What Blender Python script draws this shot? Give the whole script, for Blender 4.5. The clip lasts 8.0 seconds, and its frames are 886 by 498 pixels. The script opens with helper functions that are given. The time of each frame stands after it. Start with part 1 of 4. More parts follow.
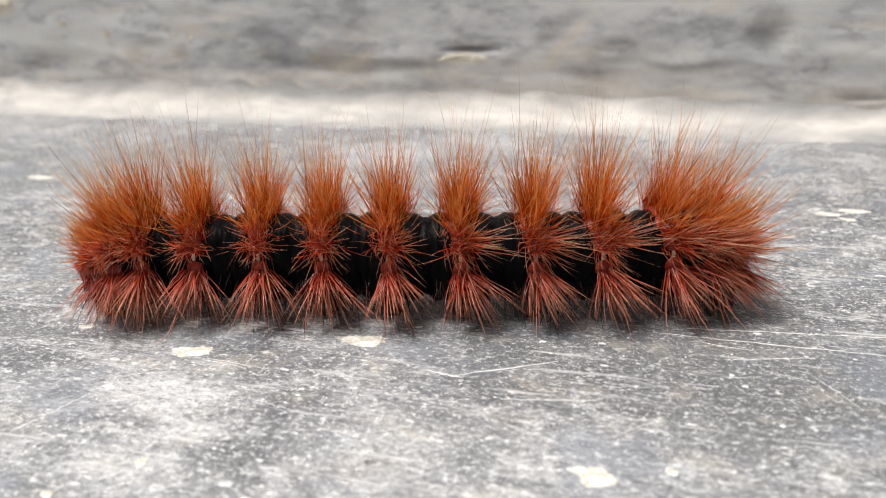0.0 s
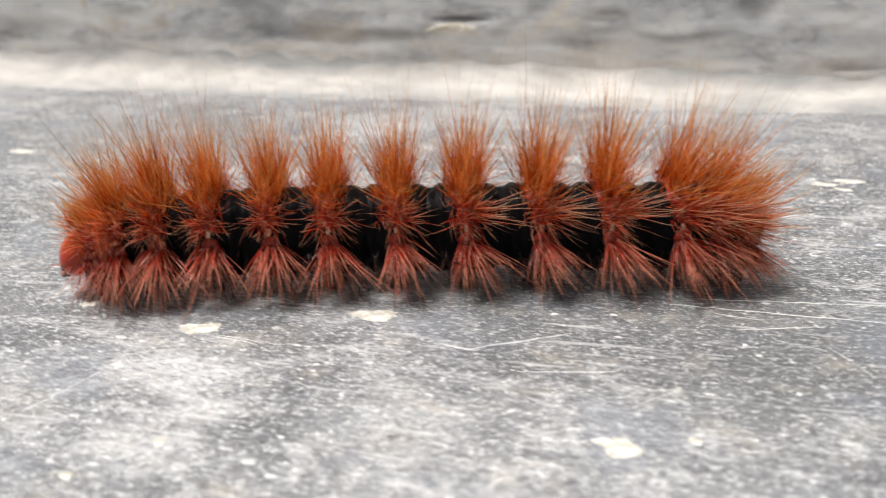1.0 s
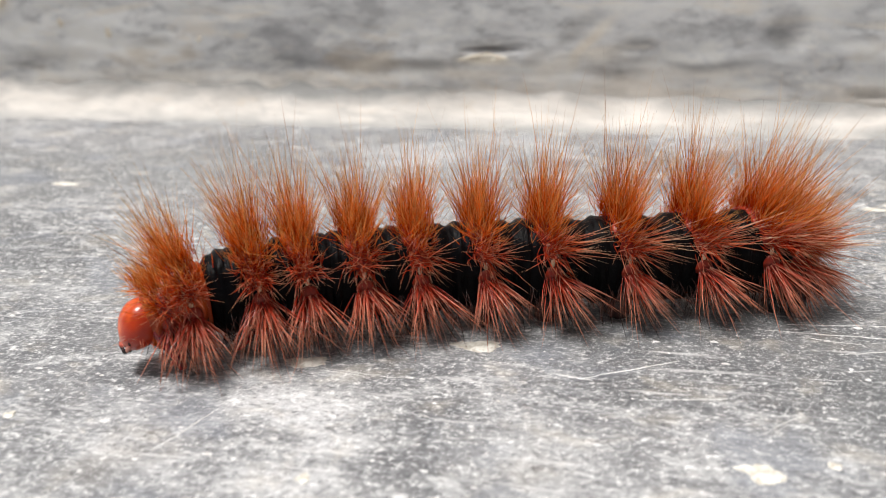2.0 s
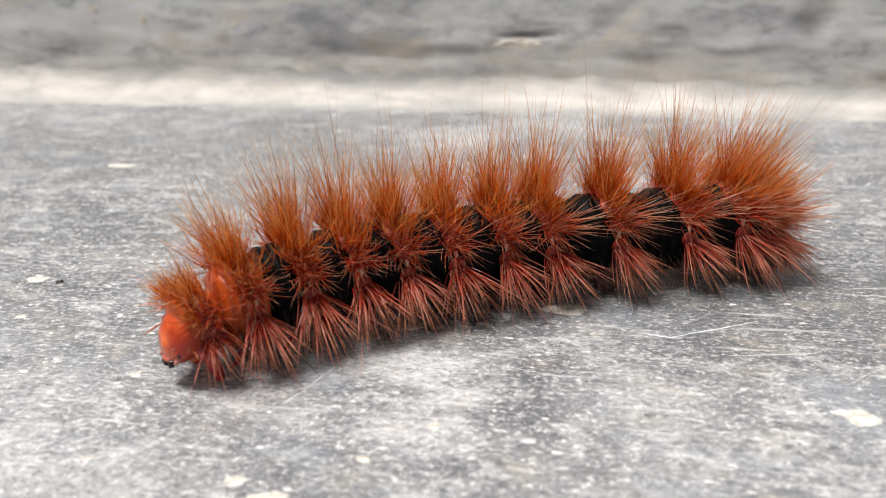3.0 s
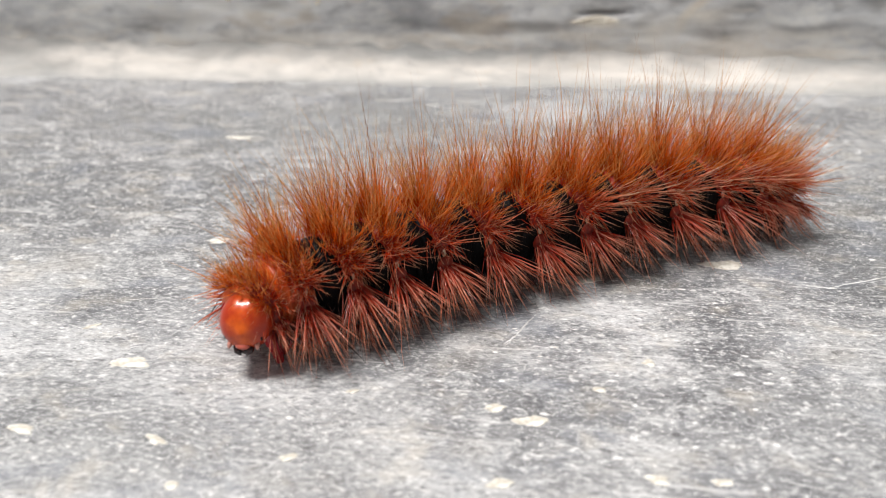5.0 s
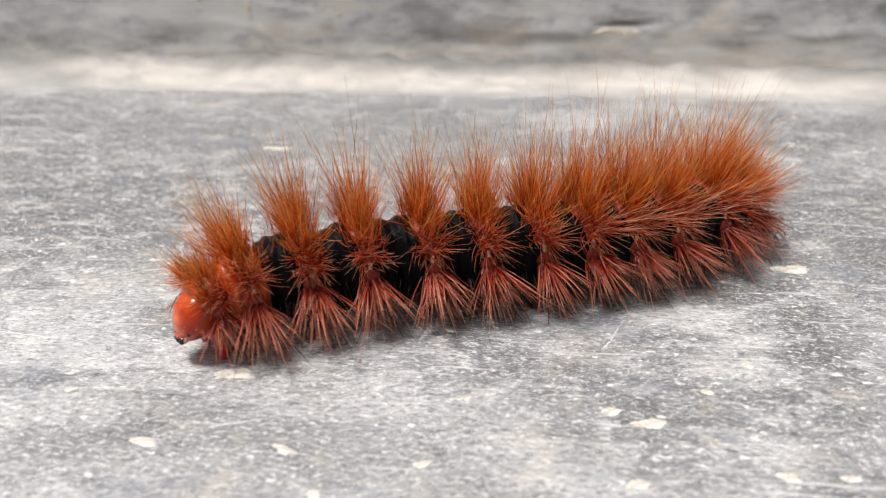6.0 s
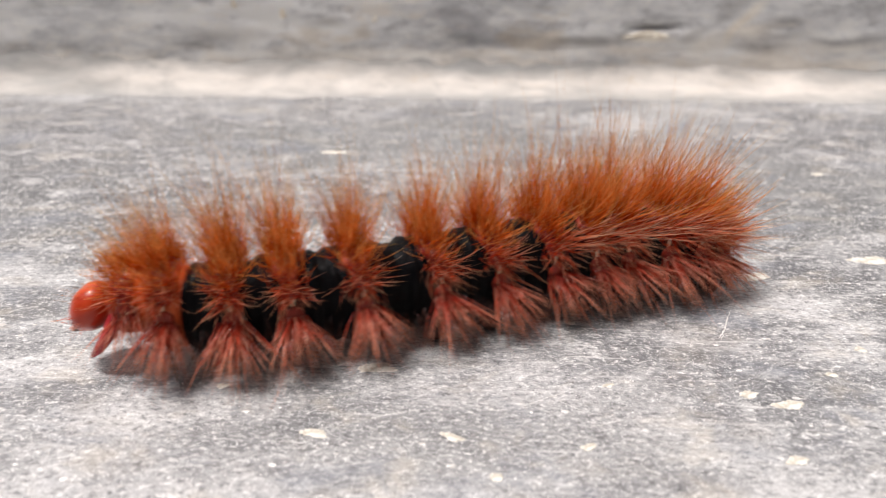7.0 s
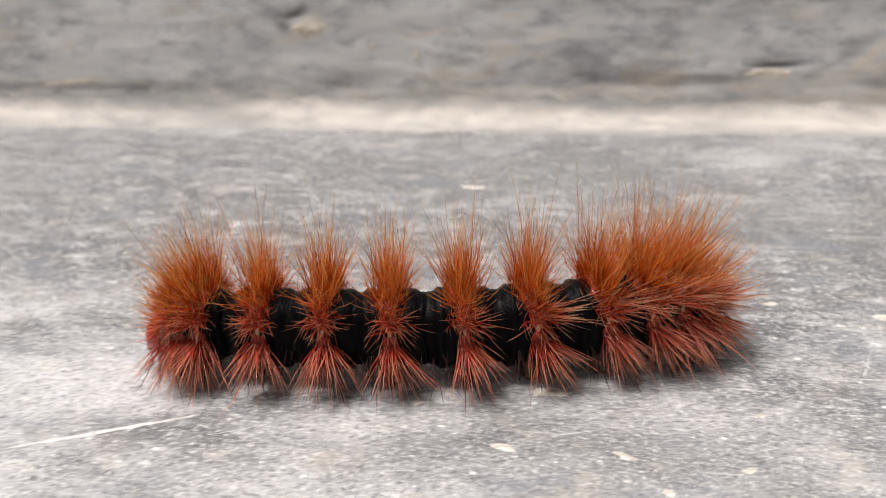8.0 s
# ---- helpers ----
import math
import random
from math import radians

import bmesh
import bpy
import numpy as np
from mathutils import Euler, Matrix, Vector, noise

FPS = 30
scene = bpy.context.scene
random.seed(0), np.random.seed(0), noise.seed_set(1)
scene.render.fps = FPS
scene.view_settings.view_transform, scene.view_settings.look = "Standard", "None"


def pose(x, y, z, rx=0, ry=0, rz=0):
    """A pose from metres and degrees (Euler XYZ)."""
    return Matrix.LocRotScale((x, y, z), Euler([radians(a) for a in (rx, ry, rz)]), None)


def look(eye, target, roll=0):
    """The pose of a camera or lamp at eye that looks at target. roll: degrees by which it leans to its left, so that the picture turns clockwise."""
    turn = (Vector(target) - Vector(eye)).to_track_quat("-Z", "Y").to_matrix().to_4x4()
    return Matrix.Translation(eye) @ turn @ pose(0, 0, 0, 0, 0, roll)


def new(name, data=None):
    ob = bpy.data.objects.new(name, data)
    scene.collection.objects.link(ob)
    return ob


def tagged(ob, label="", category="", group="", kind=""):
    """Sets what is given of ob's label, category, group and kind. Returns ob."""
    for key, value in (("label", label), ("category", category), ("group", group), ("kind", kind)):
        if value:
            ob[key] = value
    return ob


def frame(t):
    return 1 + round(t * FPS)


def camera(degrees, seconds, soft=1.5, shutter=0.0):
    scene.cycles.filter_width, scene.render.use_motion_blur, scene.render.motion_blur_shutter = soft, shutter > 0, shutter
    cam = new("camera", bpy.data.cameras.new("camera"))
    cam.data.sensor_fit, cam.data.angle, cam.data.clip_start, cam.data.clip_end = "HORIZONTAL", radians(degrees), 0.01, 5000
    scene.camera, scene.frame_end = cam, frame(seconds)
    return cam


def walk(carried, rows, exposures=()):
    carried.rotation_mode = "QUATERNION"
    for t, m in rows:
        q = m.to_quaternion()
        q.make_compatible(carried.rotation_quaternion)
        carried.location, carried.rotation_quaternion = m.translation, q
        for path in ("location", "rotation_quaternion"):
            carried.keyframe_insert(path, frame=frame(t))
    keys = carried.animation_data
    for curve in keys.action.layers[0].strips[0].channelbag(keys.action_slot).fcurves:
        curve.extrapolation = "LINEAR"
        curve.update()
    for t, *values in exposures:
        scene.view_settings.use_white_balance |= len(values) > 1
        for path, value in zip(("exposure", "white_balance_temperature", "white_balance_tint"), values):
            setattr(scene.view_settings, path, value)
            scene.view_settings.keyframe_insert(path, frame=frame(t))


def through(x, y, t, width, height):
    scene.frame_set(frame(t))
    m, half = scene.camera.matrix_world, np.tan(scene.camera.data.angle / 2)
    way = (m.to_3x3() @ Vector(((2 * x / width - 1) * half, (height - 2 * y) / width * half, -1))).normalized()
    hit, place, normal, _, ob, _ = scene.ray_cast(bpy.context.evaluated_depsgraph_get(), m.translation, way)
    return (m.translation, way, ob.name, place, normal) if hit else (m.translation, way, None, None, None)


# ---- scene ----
MM = 0.001
cam = camera(59.8, 8.0, soft=1.0, shutter=0.5)
cam.data.dof.use_dof, cam.data.dof.focus_distance, cam.data.dof.aperture_fstop = True, 0.058, 44.0

# seconds, eye in millimetres, yaw, pitch and roll in degrees
PATH = [
    (0.0, 0.00, 0.00, 27.44, 15.63, -22.22, -1.74),
    (0.5, -0.07, 0.16, 27.35, 14.94, -22.53, -1.64),
    (0.8, -0.34, -0.06, 27.37, 14.65, -23.38, -1.43),
    (1.0, -2.85, -0.20, 27.32, 13.44, -24.30, -1.35),
    (1.2, -5.17, 0.02, 27.73, 12.95, -21.95, -1.56),
    (1.5, -9.30, -0.93, 28.14, 11.37, -22.31, -1.19),
    (1.7, -10.45, -1.24, 28.25, 11.33, -22.62, -1.34),
    (2.8, -18.12, -7.00, 27.85, 9.84, -22.16, -0.66),
    (3.0, -19.53, -7.28, 27.83, 9.76, -23.12, -0.96),
    (3.5, -22.27, -8.79, 28.15, 9.91, -23.10, -1.02),
    (4.0, -26.22, -11.42, 28.01, 9.28, -24.35, -0.88),
    (4.5, -30.41, -13.74, 27.83, 9.68, -23.98, -0.63),
    (4.7, -31.43, -14.33, 28.20, 9.41, -24.63, -0.73),
    (5.8, -40.80, -16.88, 29.17, 7.26, -24.68, -0.60),
    (6.0, -42.47, -17.09, 29.11, 6.44, -24.00, -0.42),
    (6.5, -48.98, -19.10, 29.09, 4.95, -24.65, -0.36),
    (7.0, -53.66, -20.40, 29.56, 4.09, -23.68, -0.38),
    (7.2, -53.62, -20.70, 29.68, 4.37, -23.61, -0.38),
    (7.5, -55.43, -22.90, 31.74, 6.47, -22.42, -1.23),
    (8.0, -59.61, -27.73, 34.53, 10.90, -22.38, -1.98),
]


def eye_pose(x, y, z, yaw, pitch, roll):
    return pose(x * MM, y * MM, z * MM, 0, 0, yaw) @ pose(0, 0, 0, 90 + pitch) @ pose(0, 0, 0, 0, 0, roll)


walk(cam, [(t, eye_pose(*row)) for t, *row in PATH], [(0.0, 0.0, 6520, 10.5), (4.5, -0.03, 6520, 10.5), (6.0, -0.06, 6580, 12), (7.2, -0.05, 6720, 15), (8.0, -0.16, 6740, 14)])

# ---- light: bright overcast sky, soft sun from the head's side ----
SUN_UP, SUN_FROM = 72.0, 190.0      # elevation; bearing the light comes from, counted from +x towards +y
world = bpy.data.worlds.new("sky")
scene.world = world
world.use_nodes = True
wn = world.node_tree
sky = wn.nodes.new("ShaderNodeTexSky")
sky.sky_type, sky.sun_disc = "NISHITA", False
sky.sun_elevation, sky.sun_rotation = radians(SUN_UP), radians(90 - SUN_FROM)
sky.dust_density, sky.air_density, sky.ozone_density = 4.0, 1.0, 0.6
pale = wn.nodes.new("ShaderNodeHueSaturation")
pale.inputs["Saturation"].default_value = 0.35
wn.links.new(sky.outputs["Color"], pale.inputs["Color"])
wn.links.new(pale.outputs["Color"], wn.nodes["Background"].inputs["Color"])
wn.nodes["Background"].inputs["Strength"].default_value = 0.06

sun = new("sun", bpy.data.lights.new("sun", "SUN"))
sun.data.energy, sun.data.angle, sun.data.color = 4.8, radians(16), (1.0, 0.983, 0.96)
sun.matrix_world = look((0, 0, 0), (-math.cos(radians(SUN_FROM)) * math.cos(radians(SUN_UP)),
                                    -math.sin(radians(SUN_FROM)) * math.cos(radians(SUN_UP)), -math.sin(radians(SUN_UP))))


# ---- materials ----
class Nodes:
    """A small hand for node materials."""

    def __init__(self, name, rough=0.6, metal=0.0, spec=0.5):
        self.mat = bpy.data.materials.new(name)
        self.mat.use_nodes = True
        self.t = self.mat.node_tree
        self.bsdf = self.t.nodes["Principled BSDF"]
        self.bsdf.inputs["Roughness"].default_value = rough
        self.bsdf.inputs["Metallic"].default_value = metal
        self.bsdf.inputs["Specular IOR Level"].default_value = spec
        self.co = self.t.nodes.new("ShaderNodeTexCoord").outputs["Object"]

    def put(self, out, ob, key):
        if isinstance(out, (int, float)):
            ob.inputs[key].default_value = out
        elif isinstance(out, tuple):
            ob.inputs[key].default_value = (*out, 1) if len(out) == 3 else out
        else:
            self.t.links.new(out, ob.inputs[key])

    def noise(self, size, detail=4, rough=0.55, stretch=(1, 1, 1), distort=0.0):
        """Noise whose features are about size metres across."""
        m = self.t.nodes.new("ShaderNodeMapping")
        m.inputs["Scale"].default_value = [1 / (size * s) for s in stretch]
        n = self.t.nodes.new("ShaderNodeTexNoise")
        n.inputs["Scale"].default_value, n.inputs["Detail"].default_value = 1, detail
        n.inputs["Roughness"].default_value, n.inputs["Distortion"].default_value = rough, distort
        self.t.links.new(self.co, m.inputs["Vector"])
        self.t.links.new(m.outputs["Vector"], n.inputs["Vector"])
        return n.outputs["Fac"]

    def cells(self, size, stretch=(1, 1, 1)):
        m = self.t.nodes.new("ShaderNodeMapping")
        m.inputs["Scale"].default_value = [1 / (size * s) for s in stretch]
        n = self.t.nodes.new("ShaderNodeTexVoronoi")
        n.inputs["Scale"].default_value = 1
        self.t.links.new(self.co, m.inputs["Vector"])
        self.t.links.new(m.outputs["Vector"], n.inputs["Vector"])
        return n.outputs["Distance"]

    def ramp(self, fac, *stops):
        r = self.t.nodes.new("ShaderNodeValToRGB")
        while len(r.color_ramp.elements) < len(stops):
            r.color_ramp.elements.new(0.5)
        for e, (p, c) in zip(r.color_ramp.elements, stops):
            e.position, e.color = p, (*c, 1) if isinstance(c, tuple) else (c, c, c, 1)
        self.t.links.new(fac, r.inputs["Fac"])
        return r.outputs["Color"]

    def mix(self, fac, a, b, how="MIX"):
        m = self.t.nodes.new("ShaderNodeMix")
        m.data_type, m.blend_type = "RGBA", how
        self.put(fac, m, 0), self.put(a, m, 6), self.put(b, m, 7)
        return m.outputs[2]

    def math(self, how, a, b=0.0):
        m = self.t.nodes.new("ShaderNodeMath")
        m.operation = how
        self.put(a, m, 0), self.put(b, m, 1)
        return m.outputs[0]

    def attr(self, name):
        a = self.t.nodes.new("ShaderNodeAttribute")
        a.attribute_name = name
        return a.outputs["Fac"]

    def bump(self, height, distance, strength=1.0):
        b = self.t.nodes.new("ShaderNodeBump")
        b.inputs["Strength"].default_value, b.inputs["Distance"].default_value = strength, distance
        self.t.links.new(height, b.inputs["Height"])
        self.t.links.new(b.outputs["Normal"], self.bsdf.inputs["Normal"])
        return self

    def colour(self, c):
        self.put(c, self.bsdf, "Base Color")
        return self

    def rough(self, c):
        self.put(c, self.bsdf, "Roughness")
        return self


def ground_material():
    n = Nodes("weathered_stone", 0.45, spec=0.55)
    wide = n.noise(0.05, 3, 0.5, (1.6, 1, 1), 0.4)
    big = n.noise(0.011, 6, 0.62, (1.6, 1, 1), 0.7)
    mid = n.noise(0.0026, 7, 0.72, (1.7, 1, 1), 0.5)
    fine = n.noise(0.0007, 6, 0.8, (1.7, 1, 1), 0.3)
    dots = n.noise(0.0002, 4, 0.8)
    streak = n.noise(0.0006, 4, 0.6, (18, 1, 1), 0.3)
    c = n.ramp(big, (0.34, (0.085, 0.088, 0.094)), (0.5, (0.16, 0.163, 0.168)), (0.68, (0.28, 0.28, 0.28)))
    # a paler zone runs along the ledge, away from the wall
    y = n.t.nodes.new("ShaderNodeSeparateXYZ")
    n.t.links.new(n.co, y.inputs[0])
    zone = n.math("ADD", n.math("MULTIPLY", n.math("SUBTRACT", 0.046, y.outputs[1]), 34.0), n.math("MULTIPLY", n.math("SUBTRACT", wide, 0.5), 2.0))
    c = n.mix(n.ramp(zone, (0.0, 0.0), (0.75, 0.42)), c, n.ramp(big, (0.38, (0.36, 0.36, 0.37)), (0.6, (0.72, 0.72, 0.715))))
    c = n.mix(n.ramp(n.noise(0.024, 5, 0.62, (1.7, 1, 1), 0.8), (0.52, 0.0), (0.66, 0.55)), c, (0.6, 0.6, 0.605))
    def blot(cx, cy, rx, ry, most, ragged):
        """How much of a ragged oval patch lies here: centre and half widths in metres."""
        sx = n.math("DIVIDE", n.math("SUBTRACT", y.outputs[0], cx), rx)
        sy = n.math("DIVIDE", n.math("SUBTRACT", y.outputs[1], cy), ry)
        f = n.math("SUBTRACT", 1.15, n.math("ADD", n.math("MULTIPLY", sx, sx), n.math("MULTIPLY", sy, sy)))
        f = n.math("ADD", f, n.math("MULTIPLY", n.math("SUBTRACT", ragged, 0.5), 3.2))
        return n.ramp(f, (0.0, 0.0), (1.0, most))

    # broad dull patches towards the wall and behind the animal's way, pale ones in front of it
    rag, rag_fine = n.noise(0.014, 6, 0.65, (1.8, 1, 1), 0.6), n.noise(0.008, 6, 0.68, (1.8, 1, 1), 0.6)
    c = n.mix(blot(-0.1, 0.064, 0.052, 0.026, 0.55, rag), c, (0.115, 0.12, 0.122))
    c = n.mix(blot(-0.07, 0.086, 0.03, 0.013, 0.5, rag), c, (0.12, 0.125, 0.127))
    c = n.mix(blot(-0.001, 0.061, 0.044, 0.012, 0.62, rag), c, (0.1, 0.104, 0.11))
    # pale patches put the brighter light from the left into the stone's colour
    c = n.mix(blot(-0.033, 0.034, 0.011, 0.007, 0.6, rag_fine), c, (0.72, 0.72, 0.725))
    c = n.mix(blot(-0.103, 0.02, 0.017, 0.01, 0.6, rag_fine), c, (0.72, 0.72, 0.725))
    # darker patches: stained stone, the first also weaker glare put into its colour
    dark_patch = n.math("MAXIMUM", blot(0.004, 0.048, 0.022, 0.0095, 0.75, rag_fine), blot(-0.057, 0.0185, 0.021, 0.006, 0.45, rag_fine))
    # dark damp-looking stains with ragged edges
    stain = n.noise(0.017, 7, 0.68, (1.8, 1, 1), 0.9)
    c = n.mix(n.ramp(stain, (0.37, 0.85), (0.52, 0.0)), c, (0.085, 0.089, 0.096))
    c = n.mix(n.ramp(mid, (0.51, 0.0), (0.64, 0.7)), c, (0.56, 0.56, 0.555))
    c = n.mix(n.ramp(mid, (0.3, 0.75), (0.45, 0.0)), c, (0.13, 0.132, 0.14))
    c = n.mix(n.ramp(fine, (0.34, 0.9), (0.46, 0.0)), c, (0.06, 0.062, 0.068))
    c = n.mix(n.ramp(fine, (0.57, 0.0), (0.63, 0.95)), c, (0.78, 0.775, 0.76))
    c = n.mix(dark_patch, c, (0.1, 0.104, 0.106))
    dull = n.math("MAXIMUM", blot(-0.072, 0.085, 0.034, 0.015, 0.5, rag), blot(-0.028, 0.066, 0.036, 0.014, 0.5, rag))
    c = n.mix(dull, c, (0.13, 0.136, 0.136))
    grain = n.noise(0.00034, 5, 0.75, (1.5, 1, 1), 0.4)
    c = n.mix(n.ramp(grain, (0.36, 0.7), (0.47, 0.0)), c, (0.075, 0.076, 0.08))
    c = n.mix(n.ramp(grain, (0.54, 0.0), (0.64, 0.7)), c, (0.82, 0.81, 0.79))
    c = n.mix(n.ramp(dots, (0.585, 0.0), (0.635, 0.85)), c, (0.88, 0.87, 0.86))
    # warm lime and cool slate tints in patches
    c = n.mix(n.ramp(n.noise(0.0032, 5, 0.65, (1.5, 1, 1), 0.5), (0.55, 0.0), (0.68, 0.25)), c, (0.66, 0.59, 0.48))
    c = n.mix(n.ramp(n.noise(0.0065, 4, 0.6, (1.5, 1, 1), 0.5), (0.32, 0.4), (0.45, 0.0)), c, (0.2, 0.22, 0.26))
    c = n.mix(n.ramp(streak, (0.6, 0.0), (0.7, 0.5)), c, (0.7, 0.69, 0.68))
    c = n.mix(n.ramp(n.noise(0.009, 4), (0.58, 0.0), (0.72, 0.2)), c, (0.34, 0.29, 0.22))
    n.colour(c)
    n.rough(n.ramp(mid, (0.3, 0.3), (0.7, 0.55)))
    h = n.math("ADD", n.math("MULTIPLY", fine, 0.5), n.math("ADD", n.math("MULTIPLY", mid, 1.4), n.math("MULTIPLY", streak, 0.25)))
    return n.bump(h, 0.0002, 1.0).mat


def wall_material():
    n = Nodes("streaked_grey_render", 0.7)
    big = n.noise(0.012, 5, 0.62, (2.2, 1, 0.9), 0.5)
    mid = n.noise(0.0028, 6, 0.7, (2.4, 1, 1), 0.3)
    fine = n.noise(0.0006, 4, 0.65, (2, 1, 1))
    c = n.ramp(big, (0.32, (0.5, 0.5, 0.505)), (0.48, (0.7, 0.7, 0.695)), (0.66, (0.86, 0.855, 0.84)))
    c = n.mix(n.ramp(mid, (0.5, 0.0), (0.6, 0.75)), c, (0.84, 0.83, 0.79))
    c = n.mix(n.ramp(mid, (0.36, 0.7), (0.48, 0.0)), c, (0.36, 0.36, 0.365))
    c = n.mix(n.ramp(n.noise(0.008, 4, 0.6, (2.5, 1, 1)), (0.6, 0.0), (0.7, 0.5)), c, (0.48, 0.39, 0.28))
    c = n.mix(n.ramp(n.noise(0.005, 5, 0.65, (3.5, 1, 1), 0.6), (0.56, 0.0), (0.66, 0.65)), c, (0.84, 0.77, 0.67))
    c = n.mix(n.ramp(fine, (0.55, 0.0), (0.75, 0.4)), c, (0.74, 0.7, 0.64))
    c = n.mix(n.math("MINIMUM", n.attr("smear"), 0.95), c, n.ramp(fine, (0.3, (0.8, 0.72, 0.61)), (0.7, (0.97, 0.91, 0.8))))
    # dark smudges, and the hollows' shade put into the colour
    c = n.mix(n.math("MULTIPLY", n.attr("smudge_shade"), 0.85), c, n.ramp(big, (0.35, (0.1, 0.098, 0.096)), (0.65, (0.17, 0.14, 0.11))))
    # lime smeared up from the fillet, ragged at its upper edge
    z = n.t.nodes.new("ShaderNodeSeparateXYZ")
    n.t.links.new(n.co, z.inputs[0])
    lime = n.math("ADD", n.math("MULTIPLY", n.math("SUBTRACT", 0.0076, z.outputs[2]), 260.0), n.math("MULTIPLY", n.math("SUBTRACT", n.noise(0.005, 6, 0.68, (2.0, 1, 1), 0.8), 0.5), 4.0))
    c = n.mix(n.ramp(lime, (0.0, 0.0), (0.9, 0.8)), c, n.ramp(mid, (0.38, (0.62, 0.57, 0.5)), (0.6, (0.85, 0.79, 0.71))))
    n.colour(c)
    return n.bump(n.math("ADD", mid, n.math("MULTIPLY", fine, 0.4)), 0.00014, 0.8).mat


def plaster_material():
    n = Nodes("pale_plaster", 0.8)
    big = n.noise(0.01, 4, 0.6, (2.2, 1, 1), 0.6)
    mid = n.noise(0.002, 5, 0.62, (2.2, 1, 1), 0.4)
    c = n.ramp(big, (0.3, (0.62, 0.585, 0.54)), (0.62, (0.84, 0.785, 0.72)))
    c = n.mix(n.ramp(mid, (0.35, 0.45), (0.5, 0.0)), c, (0.55, 0.53, 0.5))
    c = n.mix(n.ramp(mid, (0.6, 0.0), (0.72, 0.5)), c, (0.72, 0.62, 0.5))
    # thin edges of the smear let the grey render and stone show
    worn = n.math("ADD", n.attr("thin"), n.math("MULTIPLY", n.math("SUBTRACT", n.noise(0.008, 6, 0.6, (2.6, 1, 1), 0.7), 0.5), 2.6))
    c = n.mix(n.ramp(worn, (0.1, 0.0), (1.0, 0.95)), c, (0.36, 0.357, 0.345))
    n.colour(n.mix(1.0, c, (0.92, 0.92, 0.92), "MULTIPLY"))
    return n.bump(mid, 0.0004, 0.7).mat


def flake_material(name, a, b, rough=0.6):
    n = Nodes(name, rough)
    f = n.noise(0.0004, 4)
    c = n.mix(n.ramp(n.noise(0.0012, 3), (0.4, 0.0), (0.65, 1.0)), a, b)
    n.colour(n.mix(n.ramp(n.noise(0.0006, 5, 0.7), (0.42, 0.75), (0.52, 0.0)), c, tuple(v * k for v, k in zip(a, (0.8, 0.76, 0.7)))))
    return n.bump(f, 0.00006, 0.7).mat


def skin_material(name, dark, light, rough, gloss=0.5, deep=0.00014):
    n = Nodes(name, rough, spec=gloss)
    f = n.noise(0.0012, 4, 0.55, (0.4, 2.0, 2.0), 0.6)
    n.colour(n.ramp(f, (0.35, dark), (0.75, light)))
    return n.bump(n.math("ADD", f, n.math("MULTIPLY", n.cells(0.00018), 0.08)), deep, 0.9).mat


def hair_material(name, root, middle, tip, through=0.4, gloss=0.9, clear=(0.0, 0.3)):
    n = Nodes(name, 0.24, spec=gloss)
    along = n.attr("along")
    c = n.ramp(along, (0.0, root), (0.38, middle), (0.78, tip), (1.0, tuple(v * 0.6 for v in tip)))
    shade = n.attr("shade")
    c = n.mix(n.ramp(shade, (0.25, 0.0), (0.95, 0.62)), c, tuple(v * 0.35 for v in root))
    c = n.mix(n.ramp(shade, (0.0, 0.6), (0.14, 0.0)), c, tip)
    n.colour(c)
    glow = n.t.nodes.new("ShaderNodeBsdfTranslucent")
    n.t.links.new(c, glow.inputs["Color"])
    both = n.t.nodes.new("ShaderNodeMixShader")
    both.inputs[0].default_value = through
    out = n.t.nodes["Material Output"]
    n.t.links.new(n.bsdf.outputs[0], both.inputs[1])
    n.t.links.new(glow.outputs[0], both.inputs[2])
    gap = n.t.nodes.new("ShaderNodeBsdfTransparent")
    thin = n.t.nodes.new("ShaderNodeMixShader")
    n.t.links.new(n.ramp(along, (0.3, clear[0]), (1.0, clear[1])), thin.inputs[0])
    n.t.links.new(both.outputs[0], thin.inputs[1])
    n.t.links.new(gap.outputs[0], thin.inputs[2])
    n.t.links.new(thin.outputs[0], out.inputs["Surface"])
    return n.mat


def shell_material():
    n = Nodes("glossy_head_shell", 0.35, spec=0.2)
    f = n.noise(0.0009, 4, 0.55)
    face = n.ramp(f, (0.3, (0.46, 0.04, 0.004)), (0.7, (0.74, 0.12, 0.008)))
    # dark red cheeks and crown round an orange face
    at = n.t.nodes.new("ShaderNodeSeparateXYZ")
    n.t.links.new(n.co, at.inputs[0])
    cheek = n.math("ADD", n.math("MULTIPLY", n.math("ABSOLUTE", at.outputs[1]), 900.0), n.math("MULTIPLY", n.math("SUBTRACT", n.noise(0.0006, 4, 0.6), 0.5), 1.2))
    crown = n.math("MULTIPLY", n.math("SUBTRACT", 0.0005, at.outputs[0]), 900.0)
    n.colour(n.mix(n.ramp(n.math("MAXIMUM", cheek, crown), (0.3, 0.0), (1.1, 0.85)), face, (0.34, 0.02, 0.004)))
    n.bsdf.inputs["Coat Weight"].default_value, n.bsdf.inputs["Coat Roughness"].default_value = 0.7, 0.1
    n.bsdf.inputs["Coat IOR"].default_value = 1.45
    return n.bump(n.noise(0.00025, 3), 0.00003, 0.5).mat


